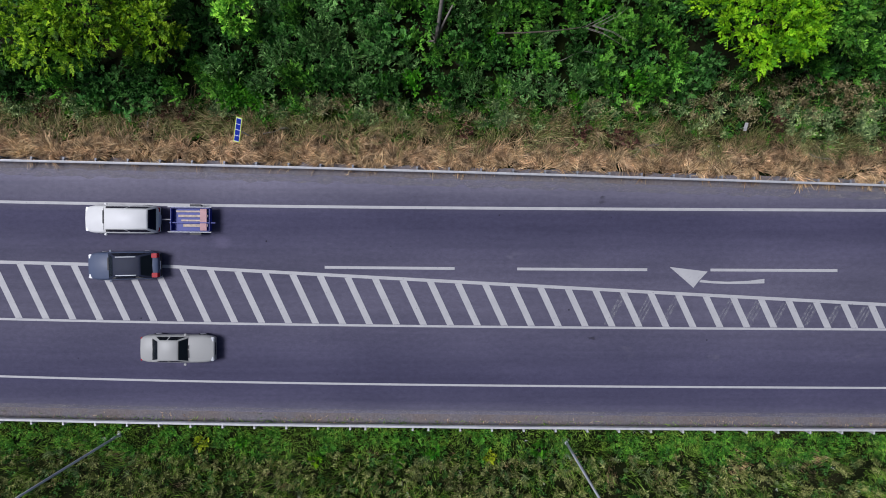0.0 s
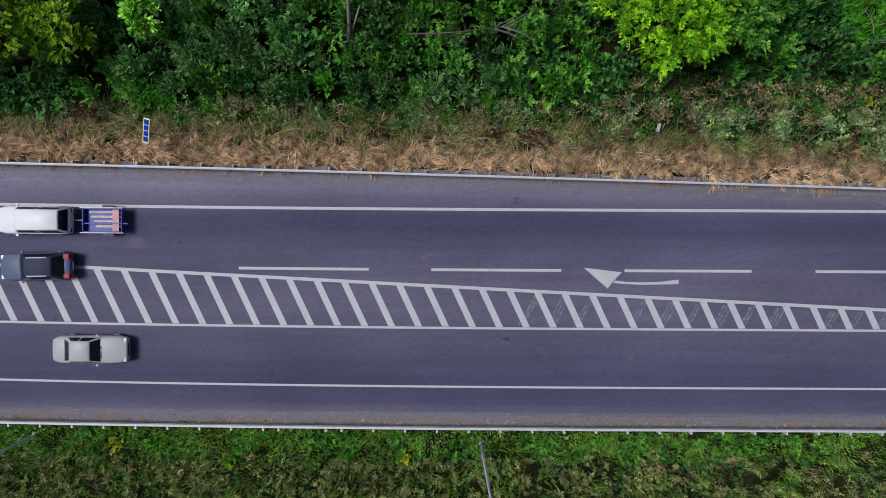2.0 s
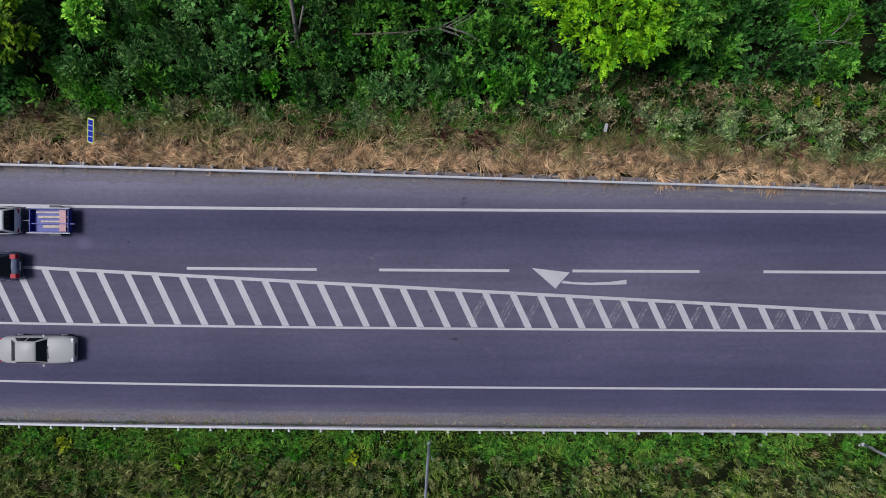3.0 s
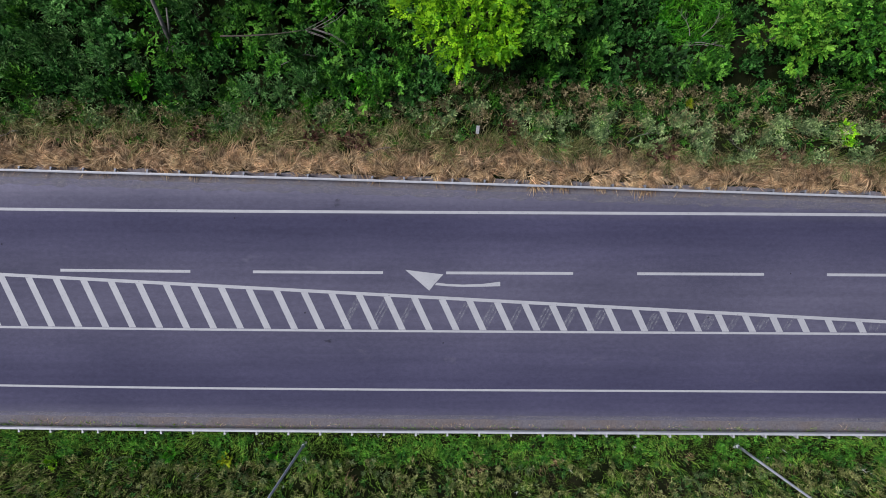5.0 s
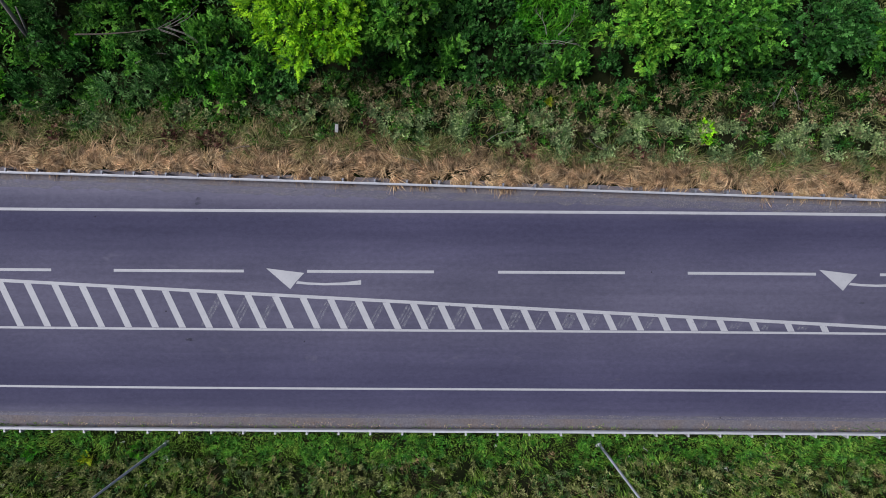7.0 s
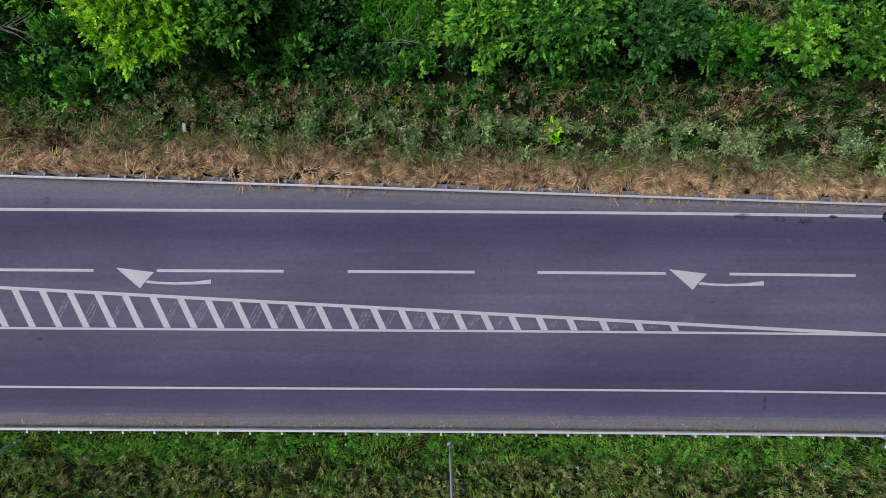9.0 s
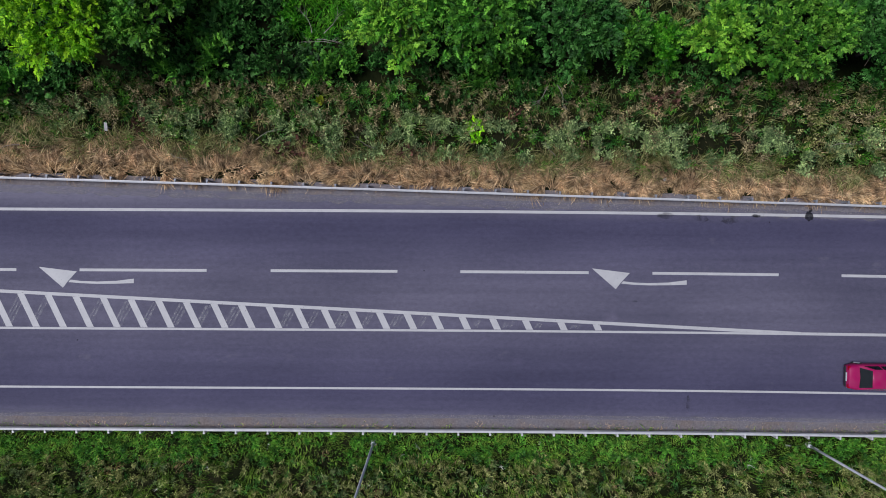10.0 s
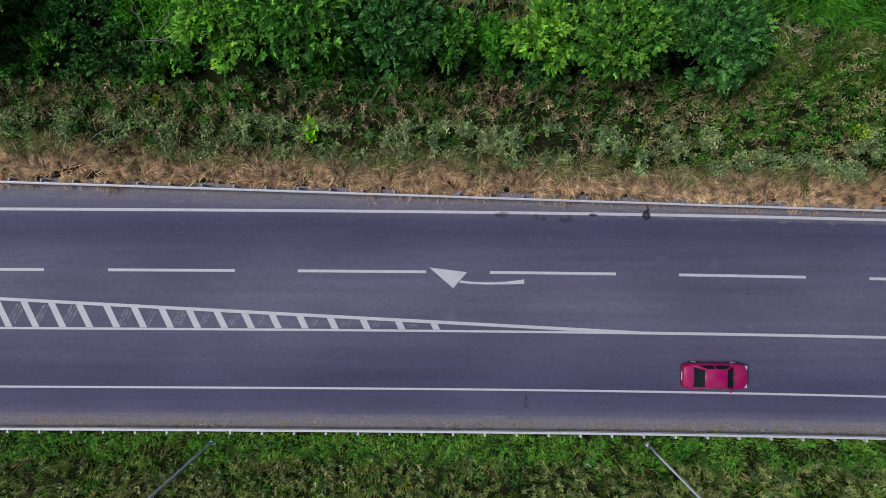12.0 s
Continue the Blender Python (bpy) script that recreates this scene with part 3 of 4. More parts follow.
def trailer():
    t = tagged(new("trailer"), "small blue cargo trailer loaded with pale boards", "trailer")
    t.matrix_basis = pose(-15.35, 1.76, 0, 0, 0, 179.5)
    blue = plain("blue_panel", (0.012, 0.025, 0.26), 0.5)
    wood = plain("pale_board", (0.55, 0.45, 0.36), 0.8, 0, 0.3, 6.0)
    pink = plain("pink_board", (0.55, 0.33, 0.33), 0.8)
    part("bed", box(bmesh.new(), -1.15, 1.15, -0.68, 0.68, 0.42, 0.50, 0.01), blue, t)
    for s in (-1, 1):
        part("side_board", box(bmesh.new(), -1.15, 1.15, s * 0.70 - 0.02, s * 0.70 + 0.02, 0.45, 0.85, 0.006), blue, t)
        part("side_rail", box(bmesh.new(), -1.3, 1.35, s * 0.76 - 0.02, s * 0.76 + 0.02, 0.84, 0.88, 0.006), PLATE, t, "white rail")
        part("tyre", tube(bmesh.new(), [(-0.25, s * 0.80 - 0.09, 0.29), (-0.25, s * 0.80 + 0.09, 0.29)], [0.29, 0.29], 18), RUBBER, t)
        part("mudguard", box(bmesh.new(), -0.6, 0.1, s * 0.83 - 0.11, s * 0.83 + 0.11, 0.60, 0.63, 0.01), TRIM, t)
    part("tailboard", box(bmesh.new(), -1.19, -1.15, -0.68, 0.68, 0.45, 0.85, 0.006), blue, t)
    part("front_board", box(bmesh.new(), 1.15, 1.19, -0.68, 0.68, 0.45, 0.85, 0.006), blue, t)
    part("drawbar", tube(bmesh.new(), [(1.1, 0, 0.45), (2.15, 0, 0.45)], [0.04, 0.035], 8), STEEL, t)
    for k, (y, w) in enumerate(((-0.50, 0.05), (-0.22, 0.07), (0.05, 0.05), (0.36, 0.08))):
        part("board", box(bmesh.new(), -1.0, 0.95 - 0.15 * k, y - w, y + w, 0.50, 0.58 + 0.06 * (k % 2), 0.006), wood, t)
    part("cross_board", box(bmesh.new(), -0.95, -0.55, -0.66, 0.66, 0.66, 0.70, 0.006), pink, t, "pinkish board")
    part("ladder_bar", box(bmesh.new(), -1.5, 1.3, 0.16, 0.22, 0.72, 0.76, 0.004), blue, t)


trailer()

# ---- foliage ----
rng = np.random.default_rng(7)


def unit(v):
    return v / (np.linalg.norm(v, axis=1, keepdims=True) + 1e-9)


def sprigs(base, way, length, leaf, slim, nodes=5, droop=0.15, splay=0.85, r=rng):
    """Leafy shoots: a bent stem from each base along way, with a pair of kite-shaped leaves at every node. Array (n, 8 * nodes, 3)."""
    n = len(base)
    way = unit(way)
    side = unit(np.cross(way, r.normal(size=(n, 3)) * 0.5 + np.array([0, 0, 1.0])))
    face = np.cross(side, way)
    face *= np.where(face[:, 2:] < 0, -1.0, 1.0)
    L = (length * r.uniform(0.65, 1.3, n))[:, None]
    bow = side * (L * r.normal(0, 0.14, n)[:, None])
    stem, blades_ = [], []
    for i in range(nodes):
        f = 0.12 + 0.88 * i / (nodes - 1)
        p = base + way * L * f + bow * f * f - np.array([0, 0, 1.0]) * (L * droop * f * f)
        size = leaf * (1.08 - 0.42 * f)
        for sgn in (-1.0, 1.0):
            q = p + side * (sgn * 0.006)
            stem.append(q)
            go = unit(way * (0.45 + 0.7 * f) + side * (sgn * splay * (1.1 - 0.55 * f)) + r.normal(size=(n, 3)) * 0.22)
            nrm = face * 0.6 + np.array([0, 0, 0.6]) + r.normal(size=(n, 3)) * 0.30
            w = unit(np.cross(go, nrm))
            ll = (size * r.uniform(0.75, 1.25, n))[:, None]
            mid = q + go * ll * 0.42
            blades_ += [mid + w * ll * slim * 0.5, q + go * ll - np.array([0, 0, 0.18]) * ll, mid - w * ll * slim * 0.5]
    return np.stack(stem + blades_, axis=1)


def sprig_mesh(name, v):
    """One mesh of many shoots, each shoot one connected piece."""
    n, k = v.shape[:2]
    nodes = k // 8
    one = [(2 * i, 2 * i + 1, 2 * i + 3, 2 * i + 2) for i in range(nodes - 1)]
    one += [(j, 2 * nodes + 3 * j, 2 * nodes + 3 * j + 1, 2 * nodes + 3 * j + 2) for j in range(2 * nodes)]
    idx = (np.array(one, dtype=np.int32)[None] + (np.arange(n, dtype=np.int32) * k)[:, None, None]).reshape(-1)
    data = bpy.data.meshes.new(name)
    data.vertices.add(n * k)
    data.vertices.foreach_set("co", np.ascontiguousarray(v, dtype=np.float32).ravel())
    data.loops.add(len(idx))
    data.loops.foreach_set("vertex_index", idx)
    data.polygons.add(len(idx) // 4)
    data.polygons.foreach_set("loop_start", np.arange(0, len(idx), 4, dtype=np.int32))
    data.update(calc_edges=True)
    return data


def on_dome(n, low, r=rng):
    z = r.uniform(low, 1.0, n)
    a = r.uniform(0, 2 * np.pi, n)
    q = np.sqrt(np.maximum(0, 1 - z * z))
    return np.stack([q * np.cos(a), q * np.sin(a), z], axis=1)


def crown_sprigs(radius, height, base, lobes, tufts, leaf, low=-0.25, seed=0, shoot=0.55):
    """A crown of many uneven lobes, each set with leafy shoots that point outwards."""
    r = np.random.default_rng(seed)
    at, way = [], []
    mid = base + (height - base) * 0.40
    for k in range(lobes):
        a = 2 * np.pi * (k * 0.618 + 0.12 * r.random())
        q = radius * (0.05 + 0.78 * np.sqrt((k + 0.5) / lobes)) * r.uniform(0.85, 1.12)
        lr = radius * r.uniform(0.17, 0.30)
        c = np.array([q * np.cos(a), q * np.sin(a), mid + (height - mid - lr * 0.8) * max(0.0, 1 - (q / radius) ** 1.8) + r.uniform(-0.5, 0.5)])
        n = int(tufts * r.uniform(0.8, 1.2))
        d = on_dome(n, low, r)
        shell = r.uniform(0.45, 0.95, n)[:, None]
        at.append(c + d * lr * shell * np.array([1, 1, 0.8]))
        lead = np.array([np.cos(a), np.sin(a), 0.0]) * (q / radius) * 0.6
        way.append(d * 0.8 + lead + np.array([0, 0, 0.25]) + r.normal(size=d.shape) * 0.25)
    return sprigs(np.concatenate(at), np.concatenate(way), shoot, leaf, 0.55, 5, 0.2, 0.85, r)


def limbs(bm, radius, height, base, trunk_r, count, seed):
    r = random.Random(seed)
    fork = (0.1 * r.uniform(-1, 1), 0.1 * r.uniform(-1, 1), base)
    tube(bm, [(0, 0, -0.3), (0.03, 0.02, base * 0.5), fork], [trunk_r * 1.2, trunk_r, trunk_r * 0.8], 9)
    for k in range(count):
        a = 2 * math.pi * (k + r.random() * 0.5) / count
        q = radius * r.uniform(0.45, 0.8)
        tip = (q * math.cos(a), q * math.sin(a), base + (height - base) * r.uniform(0.45, 0.85))
        mid = tuple(f + (t - f) * 0.5 + r.uniform(-0.2, 0.2) for f, t in zip(fork, tip))
        tube(bm, [fork, mid, tip], [trunk_r * 0.55, trunk_r * 0.34, trunk_r * 0.1], 6)
    return bm


YELLOWGREEN = leaf_material("yellow_green_leaves", (0.05, 0.20, 0.002), (0.16, 0.46, 0.003), (0.33, 0.64, 0.008), through_light=0.22, bright=1.35)
OLDLEAF = leaf_material("olive_green_leaves", (0.035, 0.12, 0.003), (0.12, 0.30, 0.004), (0.32, 0.52, 0.012), through_light=0.2, bright=1.12)
LEAFY = leaf_material("light_green_leaves", (0.02, 0.11, 0.004), (0.075, 0.27, 0.014), (0.25, 0.51, 0.04), bright=1.6)
BRIGHT = leaf_material("bright_leaves", (0.016, 0.14, 0.002), (0.045, 0.26, 0.006), (0.13, 0.43, 0.018), bright=1.1)
MIDGREEN = leaf_material("mid_green_leaves", (0.012, 0.075, 0.006), (0.042, 0.178, 0.012), (0.14, 0.38, 0.035), bright=1.12)
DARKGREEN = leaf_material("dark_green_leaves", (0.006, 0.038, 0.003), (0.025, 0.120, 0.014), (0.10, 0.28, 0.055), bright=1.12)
WILLOW = leaf_material("willow_leaves", (0.012, 0.062, 0.008), (0.048, 0.160, 0.028), (0.20, 0.38, 0.11), 0.42, bright=1.6, spec=0.35)
SAGE = leaf_material("sage_leaves", (0.05, 0.11, 0.05), (0.17, 0.268, 0.09), (0.38, 0.48, 0.20), bright=1.22)
OLIVE = leaf_material("olive_weeds", (0.040, 0.055, 0.008), (0.14, 0.165, 0.038), (0.42, 0.42, 0.17), bright=1.05)
SEEDING = leaf_material("seeding_weeds", (0.040, 0.060, 0.008), (0.14, 0.175, 0.038), (0.42, 0.43, 0.17), bright=1.5)
# strong mottle on both straws paints shaded crevices and lit tufts into the colour
DULLSTRAW = leaf_material("dull_straw", (0.13, 0.085, 0.035), (0.34, 0.245, 0.11), (0.62, 0.47, 0.26), 0.7, 0.5, mottle=(2.0, 0.34, 1.5))
BROWNWEED = leaf_material("dry_weeds", (0.07, 0.055, 0.015), (0.29, 0.24, 0.11), (0.58, 0.50, 0.27), bright=1.2)
# same mottle: crevice shade and highlights are in the colour
STRAW = leaf_material("straw", (0.24, 0.145, 0.07), (0.57, 0.375, 0.185), (0.85, 0.63, 0.355), 0.7, 0.5, mottle=(2.0, 0.34, 1.5))
GRASS = leaf_material("grass_blades", (0.022, 0.065, 0.004), (0.068, 0.17, 0.010), (0.20, 0.33, 0.035), bright=1.1)
VERGE = leaf_material("verge_grass", (0.022, 0.065, 0.004), (0.074, 0.165, 0.012), (0.21, 0.34, 0.045), bright=1.42)
YELLOWBLOOM = leaf_material("yellow_bloom", (0.25, 0.36, 0.006), (0.38, 0.50, 0.010), (0.5, 0.6, 0.02))
WHITEBLOOM = leaf_material("white_bloom", (0.5, 0.52, 0.48), (0.65, 0.66, 0.6), (0.8, 0.8, 0.75))


FRESH = leaf_material("fresh_green_leaves", (0.018, 0.10, 0.005), (0.060, 0.23, 0.014), (0.18, 0.42, 0.04), bright=1.04)


def tree(x, y, radius, height, mat, label, seed, lobes=14, leaf=0.185, tufts=48, shoot=0.44):
    base = height * 0.28
    t = tagged(new("tree"), label, "tree", group="trees north of the road")
    t.matrix_basis = pose(x, y, ground_z(x, y), 0, 0, seed * 47 % 360)
    part("trunk", limbs(bmesh.new(), radius, height, base, 0.05 + 0.025 * radius, 7, seed), BARK, t, smooth=True)
    link("crown", sprig_mesh("crown", crown_sprigs(radius, height, base, lobes, tufts, leaf, seed=seed, shoot=shoot)), mat, t)
    return t


PLANTED = [
    (-21.2, 14.2, 4.7, 6.6, OLDLEAF, "broad olive-green leafy tree at the thicket edge", 1, 38),
    (-26.6, 12.2, 2.6, 4.4, MIDGREEN, "dense mid-green young tree over dark undergrowth", 2, 16),
    (-17.0, 13.1, 2.5, 5.0, OLDLEAF, "olive green tree crowding an olive crown", 13, 14),
    (17.9, 13.3, 3.8, 6.8, YELLOWGREEN, "bright yellow-green round-crowned tree", 3, 36),
    (22.0, 13.8, 2.9, 5.8, FRESH, "fresh green tree crowding a brighter crown", 4, 24),
    (36.5, 13.0, 2.5, 5.6, LEAFY, "fresh bright green young tree", 6, 17),
    (41.0, 13.8, 3.7, 6.0, MIDGREEN, "leafy green tree with paler outer leaves", 5, 34),
    (46.4, 12.9, 2.8, 5.4, DARKGREEN, "dark green dense-leaved tree", 7, 22),
    (49.4, 12.2, 1.7, 3.8, MIDGREEN, "low mid-green bushy tree beside a dark crown", 14, 11),
    (52.1, 12.2, 1.1, 2.8, BRIGHT, "small bright green round sapling", 8, 7),
    (55.1, 12.3, 2.0, 4.4, LEAFY, "light green young tree with yellowish tips", 10, 13),
    (59.4, 12.5, 3.2, 5.6, FRESH, "wide green tree with yellowish outer shoots", 9, 28),
    (65.0, 12.0, 2.8, 4.6, DARKGREEN, "dark blue-green spreading tree", 11, 22),
    (-12.0, 13.5, 1.15, 4.2, LEAFY, "light yellow-green sapling rising above dark shrubs", 12, 6),
]
for row_ in PLANTED:
    tree(*row_)


# ---- shrubs in the thicket ----
def shrub(mat, label, seed, height, leaf, slim, lobes=6, tufts=21, shoot=0.42, upright=0.5):
    """One shrub of about a metre's radius, with bare stems under its leaves."""
    t = tagged(new("shrub"), label, "shrub", group="shrubs of the thicket")
    part("trunk", limbs(bmesh.new(), 0.9, height, 0.12, 0.035, 6, seed), BARK, t)
    r = np.random.default_rng(seed)
    at, way = [], []
    for k in range(lobes):
        a, d0 = 2 * np.pi * k * 0.618, 0.66 * np.sqrt(k / lobes)
        c = np.array([d0 * np.cos(a), d0 * np.sin(a), height * (0.60 - 0.25 * d0) + r.uniform(-0.15, 0.15)])
        d = on_dome(tufts, -0.1, r)
        at.append(c + d * np.array([0.34, 0.34, height * 0.32]) * r.uniform(0.4, 1.1, tufts)[:, None])
        way.append(d * (1 - 0.6 * upright) + np.array([0, 0, upright]) + r.normal(size=d.shape) * 0.18)
    link("foliage", sprig_mesh("foliage", sprigs(np.concatenate(at), np.concatenate(way), shoot, leaf, slim, 5, 0.1, 0.8 - 0.35 * (slim < 0.3), r)), mat, t)
    return t


SHRUBS = {}
for nm, mat, label, leaf, slim, shoot, upright in (
        ("willow", WILLOW, "grey-green willow shrub with narrow shining leaves", 0.21, 0.26, 0.55, 0.95), ("dark", DARKGREEN, "dark green broad-leaved shrub in the thicket", 0.16, 0.55, 0.34, 0.6),
        ("mid", MIDGREEN, "mid-green leafy shrub in the thicket", 0.16, 0.5, 0.36, 0.6), ("bright", BRIGHT, "fresh bright green leafy shrub", 0.17, 0.5, 0.40, 0.6)):
    SHRUBS[nm] = [shrub(mat, label, 30 + 7 * k + len(nm), h, leaf, slim, shoot=shoot, upright=upright) for k, h in enumerate((1.5, 1.9))]
used = set()


def put_shrub(kind, x, y, size, tall, turn, pick):
    src = SHRUBS[kind][pick]
    m = pose(x, y, ground_z(x, y), 0, 0, turn) @ Matrix.Diagonal((size, size, tall, 1))
    if src.name in used:
        copy_thing(src, m)
    else:
        used.add(src.name)
        src.matrix_basis = m


def thicket_edge(x):
    """Where the shrubs begin, north of the weeds."""
    if x < 10:
        y = 8.9
    elif x < 16:
        y = 8.9 + (x - 10) / 6 * 1.5
    elif x < 66:
        y = 10.4
    else:
        y = 10.4 + min(3.0, (x - 66) * 0.6)
    return y + 0.5 * noise.noise((x * 0.35, 20.0, 0))


TREES = [row_[:3] for row_ in PLANTED if row_[2] > 1.5]
# from x 13 mostly dark kinds: shade under the crowns, given as leaf colour
MIX = [(-60, "willow dark mid dark mid"), (-14.5, "willow willow willow dark mid"), (-3.0, "mid mid dark bright mid willow"), (13.0, "dark dark mid"), (26.0, "dark mid dark"),
       (29.5, "mid dark mid bright"), (34.5, "dark dark dark mid"), (49.0, "mid bright dark"), (55.0, "dark"), (67.0, "mid bright mid sage")]
r0 = random.Random(5)
row, y = 0, 8.4
while y < 18.0:
    x = -33.0 + (0.6 if row % 2 else 0.0)
    while x < 83.0:
        px_, py_ = x + r0.uniform(-0.45, 0.45), y + r0.uniform(-0.4, 0.4)
        bare = abs(px_ + 0.3) < 0.6 and 12.2 < py_ < 13.6
        deep = bare or any((px_ - a) ** 2 + (py_ - b) ** 2 < (c * 0.62) ** 2 for a, b, c in TREES)
        open_patch = 47.8 < px_ < 55.0 and py_ > 13.4 or px_ > 69 and py_ > 11.5 or 30.2 < px_ < 33.4 and py_ > 12.0
        if py_ > thicket_edge(px_) and not deep and not open_patch:
            kinds = [k for lim, k in MIX if px_ >= lim][-1].split()
            kind = r0.choice(kinds)
            kind = "mid" if kind == "sage" else kind
            put_shrub(kind, px_, py_, r0.uniform(0.8, 1.3), r0.uniform(0.65, 1.35), r0.uniform(0, 360), r0.randrange(2))
        x += 1.62
    y += 1.5
    row += 1


for x, y, size, tall in ((-12.9, 9.5, 1.2, 0.8), (-11.6, 9.3, 1.0, 0.8), (-3.6, 10.0, 1.0, 0.9), (63.0, 9.7, 0.75, 0.6), (8.2, 9.2, 0.8, 0.6)):
    put_shrub("bright", x, y, size, tall, 40 * x, 0)


# ---- dead wood ----
snag = tagged(new("dead_tree"), "bare grey dead tree trunk with two stems", "dead tree")
snag.matrix_basis = pose(-0.4, 12.8, ground_z(-0.4, 12.8))
part("trunk", tube(bmesh.new(), [(0, 0, -0.2), (0.08, 0.45, 1.2), (0.3, 1.25, 3.0), (0.5, 2.2, 5.2)], [0.17, 0.13, 0.11, 0.08], 9), DEADWOOD, snag, smooth=True)
part("side_stem", tube(bmesh.new(), [(0.03, 0.2, 0.5), (0.5, 0.75, 1.8), (0.95, 1.2, 3.1)], [0.09, 0.07, 0.04], 8), DEADWOOD, snag, smooth=True)
for k in range(7):
    a = k * 0.9 + 0.3
    part("root", tube(bmesh.new(), [(0.1 * math.cos(a), 0.1 * math.sin(a), 0.35), (0.4 * math.cos(a), 0.4 * math.sin(a), 0.22), (0.75 * math.cos(a), 0.75 * math.sin(a), -0.1)], [0.08, 0.05, 0.02], 6), DEADWOOD, snag)


def branch(name, label, x, y, z, heading, length, thick, forks, seed, first=0.55, rise=0.25, bark=None):
    r = random.Random(seed)
    b = tagged(new(name), label, "branch")
    b.matrix_basis = pose(x, y, z, 0, 0, heading)
    pts = [(length * f, 0.12 * math.sin(4 * f + seed), rise * f) for f in (0, 0.25, 0.5, 0.75, 1.0)]
    part("stem", tube(bmesh.new(), pts, [thick, thick * 0.85, thick * 0.65, thick * 0.4, thick * 0.15], 7), bark or DEADWOOD, b)
    for k in range(forks):
        f = r.uniform(first, 0.95)
        s = r.choice((-1, 1))
        l = length * r.uniform(0.18, 0.36)
        p = (length * f, 0.12 * math.sin(4 * f + seed), rise * f)
        part("twig", tube(bmesh.new(), [p, (p[0] + l * 0.6, p[1] + s * l * 0.25, p[2] + 0.12), (p[0] + l, p[1] + s * l * 0.55, p[2] + 0.2)], [thick * 0.35, thick * 0.22, thick * 0.08], 5), DEADWOOD, b)


# the stem lies in shade, which is painted by using the darker BARK
branch("fallen_branch", "long fallen dead branch, stem darkened for shade, pale forked twigs", 3.2, 12.8, 1.4, 3, 6.6, 0.055, 7, 3, 0.72, 0.5, BARK)
branch("fallen_branch", "thin bare twig lying in green weeds", 6.8, 11.2, 1.5, 12, 1.8, 0.018, 3, 5)
for k, (x, y) in enumerate(((31.6, 12.5), (32.1, 12.9), (31.3, 13.0), (32.4, 12.3), (45.6, 9.7), (46.1, 9.9))):
    branch("dead_twigs", "tangle of dry grey twigs in the weeds", x, y, 0.85, 57 * k, 1.5, 0.024, 7, 20 + k)
for k, (x, y, h, l) in enumerate(((35.1, 6.1, 150, 1.4), (-18.0, 7.4, 80, 1.2), (-11.0, 6.9, 25, 1.3), (13.2, 6.4, 200, 1.5), (22.5, 5.9, -30, 1.2), (46.0, 5.6, 120, 1.0), (27.7, 6.7, 20, 1.6), (63.0, 6.2, 10, 1.5))):
    branch("dry_stalk", "bare brown dry stalk in straw grass", x, y, 0.35, h, l, 0.022, 4, 50 + k)


# ---- grass and weeds ----
def scatter(n, x0, x1, south, north, keep=None):
    """n places between two lines, as an array."""
    out = []
    while len(out) < n:
        x = rng.uniform(x0, x1)
        a, b = south(x), north(x)
        y = a + (b - a) * rng.random()
        if keep is None or keep(x, y):
            out.append((x, y))
    return np.array(out)


def heights(p):
    return np.array([ground_z(x, y) for x, y in p])


def patchy(scale, seed, limit):
    return lambda x, y: noise.noise((x * scale, y * scale, seed)) > limit


def straw_depth(x):
    return 3.1 - 0.9 * min(1.0, max(0.0, (x - 12) / 20)) + 0.5 * noise.noise((x * 0.4, 31.0, 0))


def blades(name, p, mat, label, length, width, lean, up, category="grass", swirl=0.35, tuft=10, spread=0.10):
    """Bent blades of grass in tufts; lean 1 lies flat along a swirling grain."""
    p = p[:len(p) // tuft]
    ang = np.array([2.2 * math.pi * noise.noise((x * swirl, y * swirl * 1.6, 4.0)) for x, y in p]) + rng.normal(0, 0.6, len(p)) + math.pi / 2
    z = heights(p)
    k = np.repeat(np.arange(len(p)), tuft)
    size = rng.uniform(0.7, 1.35, len(p))[k]
    z, ang = z[k], ang[k] + rng.normal(0, 0.28, len(k))
    p = p[k] + rng.normal(0, spread, (len(k), 2))
    n = len(p)
    L = length * rng.uniform(0.5, 1.3, n) * size
    W = width * rng.uniform(0.6, 1.4, n)
    d = np.stack([np.cos(ang), np.sin(ang)], axis=1)
    s = np.stack([-d[:, 1], d[:, 0]], axis=1)
    rise = L * np.sqrt(max(0.0, 1 - lean * lean)) * rng.uniform(0.5, 1.3, n) + up * rng.uniform(0.1, 1.0, n)
    bow = np.repeat(rng.normal(0, 0.25, n // tuft), tuft)
    rows = []
    for f, h, wf in ((0.0, 0.15, 1.0), (0.5, 0.8, 0.9), (1.0, 1.0, 0.25)):
        c = p + d * (L * lean * f)[:, None] + s * (L * f * f * bow)[:, None]
        zz = z + rise * h - (0.25 * L * lean * f * f)
        zz = np.maximum(zz, z + 0.02)
        e = s * (W * wf * 0.5)[:, None]
        rows.append(np.stack([np.column_stack([c - e, zz]), np.column_stack([c + e, zz + W * 0.3])], axis=1))
    ob = link(name, strips(name, np.stack(rows, axis=1)), mat)
    return tagged(ob, label, category, kind="stuff")


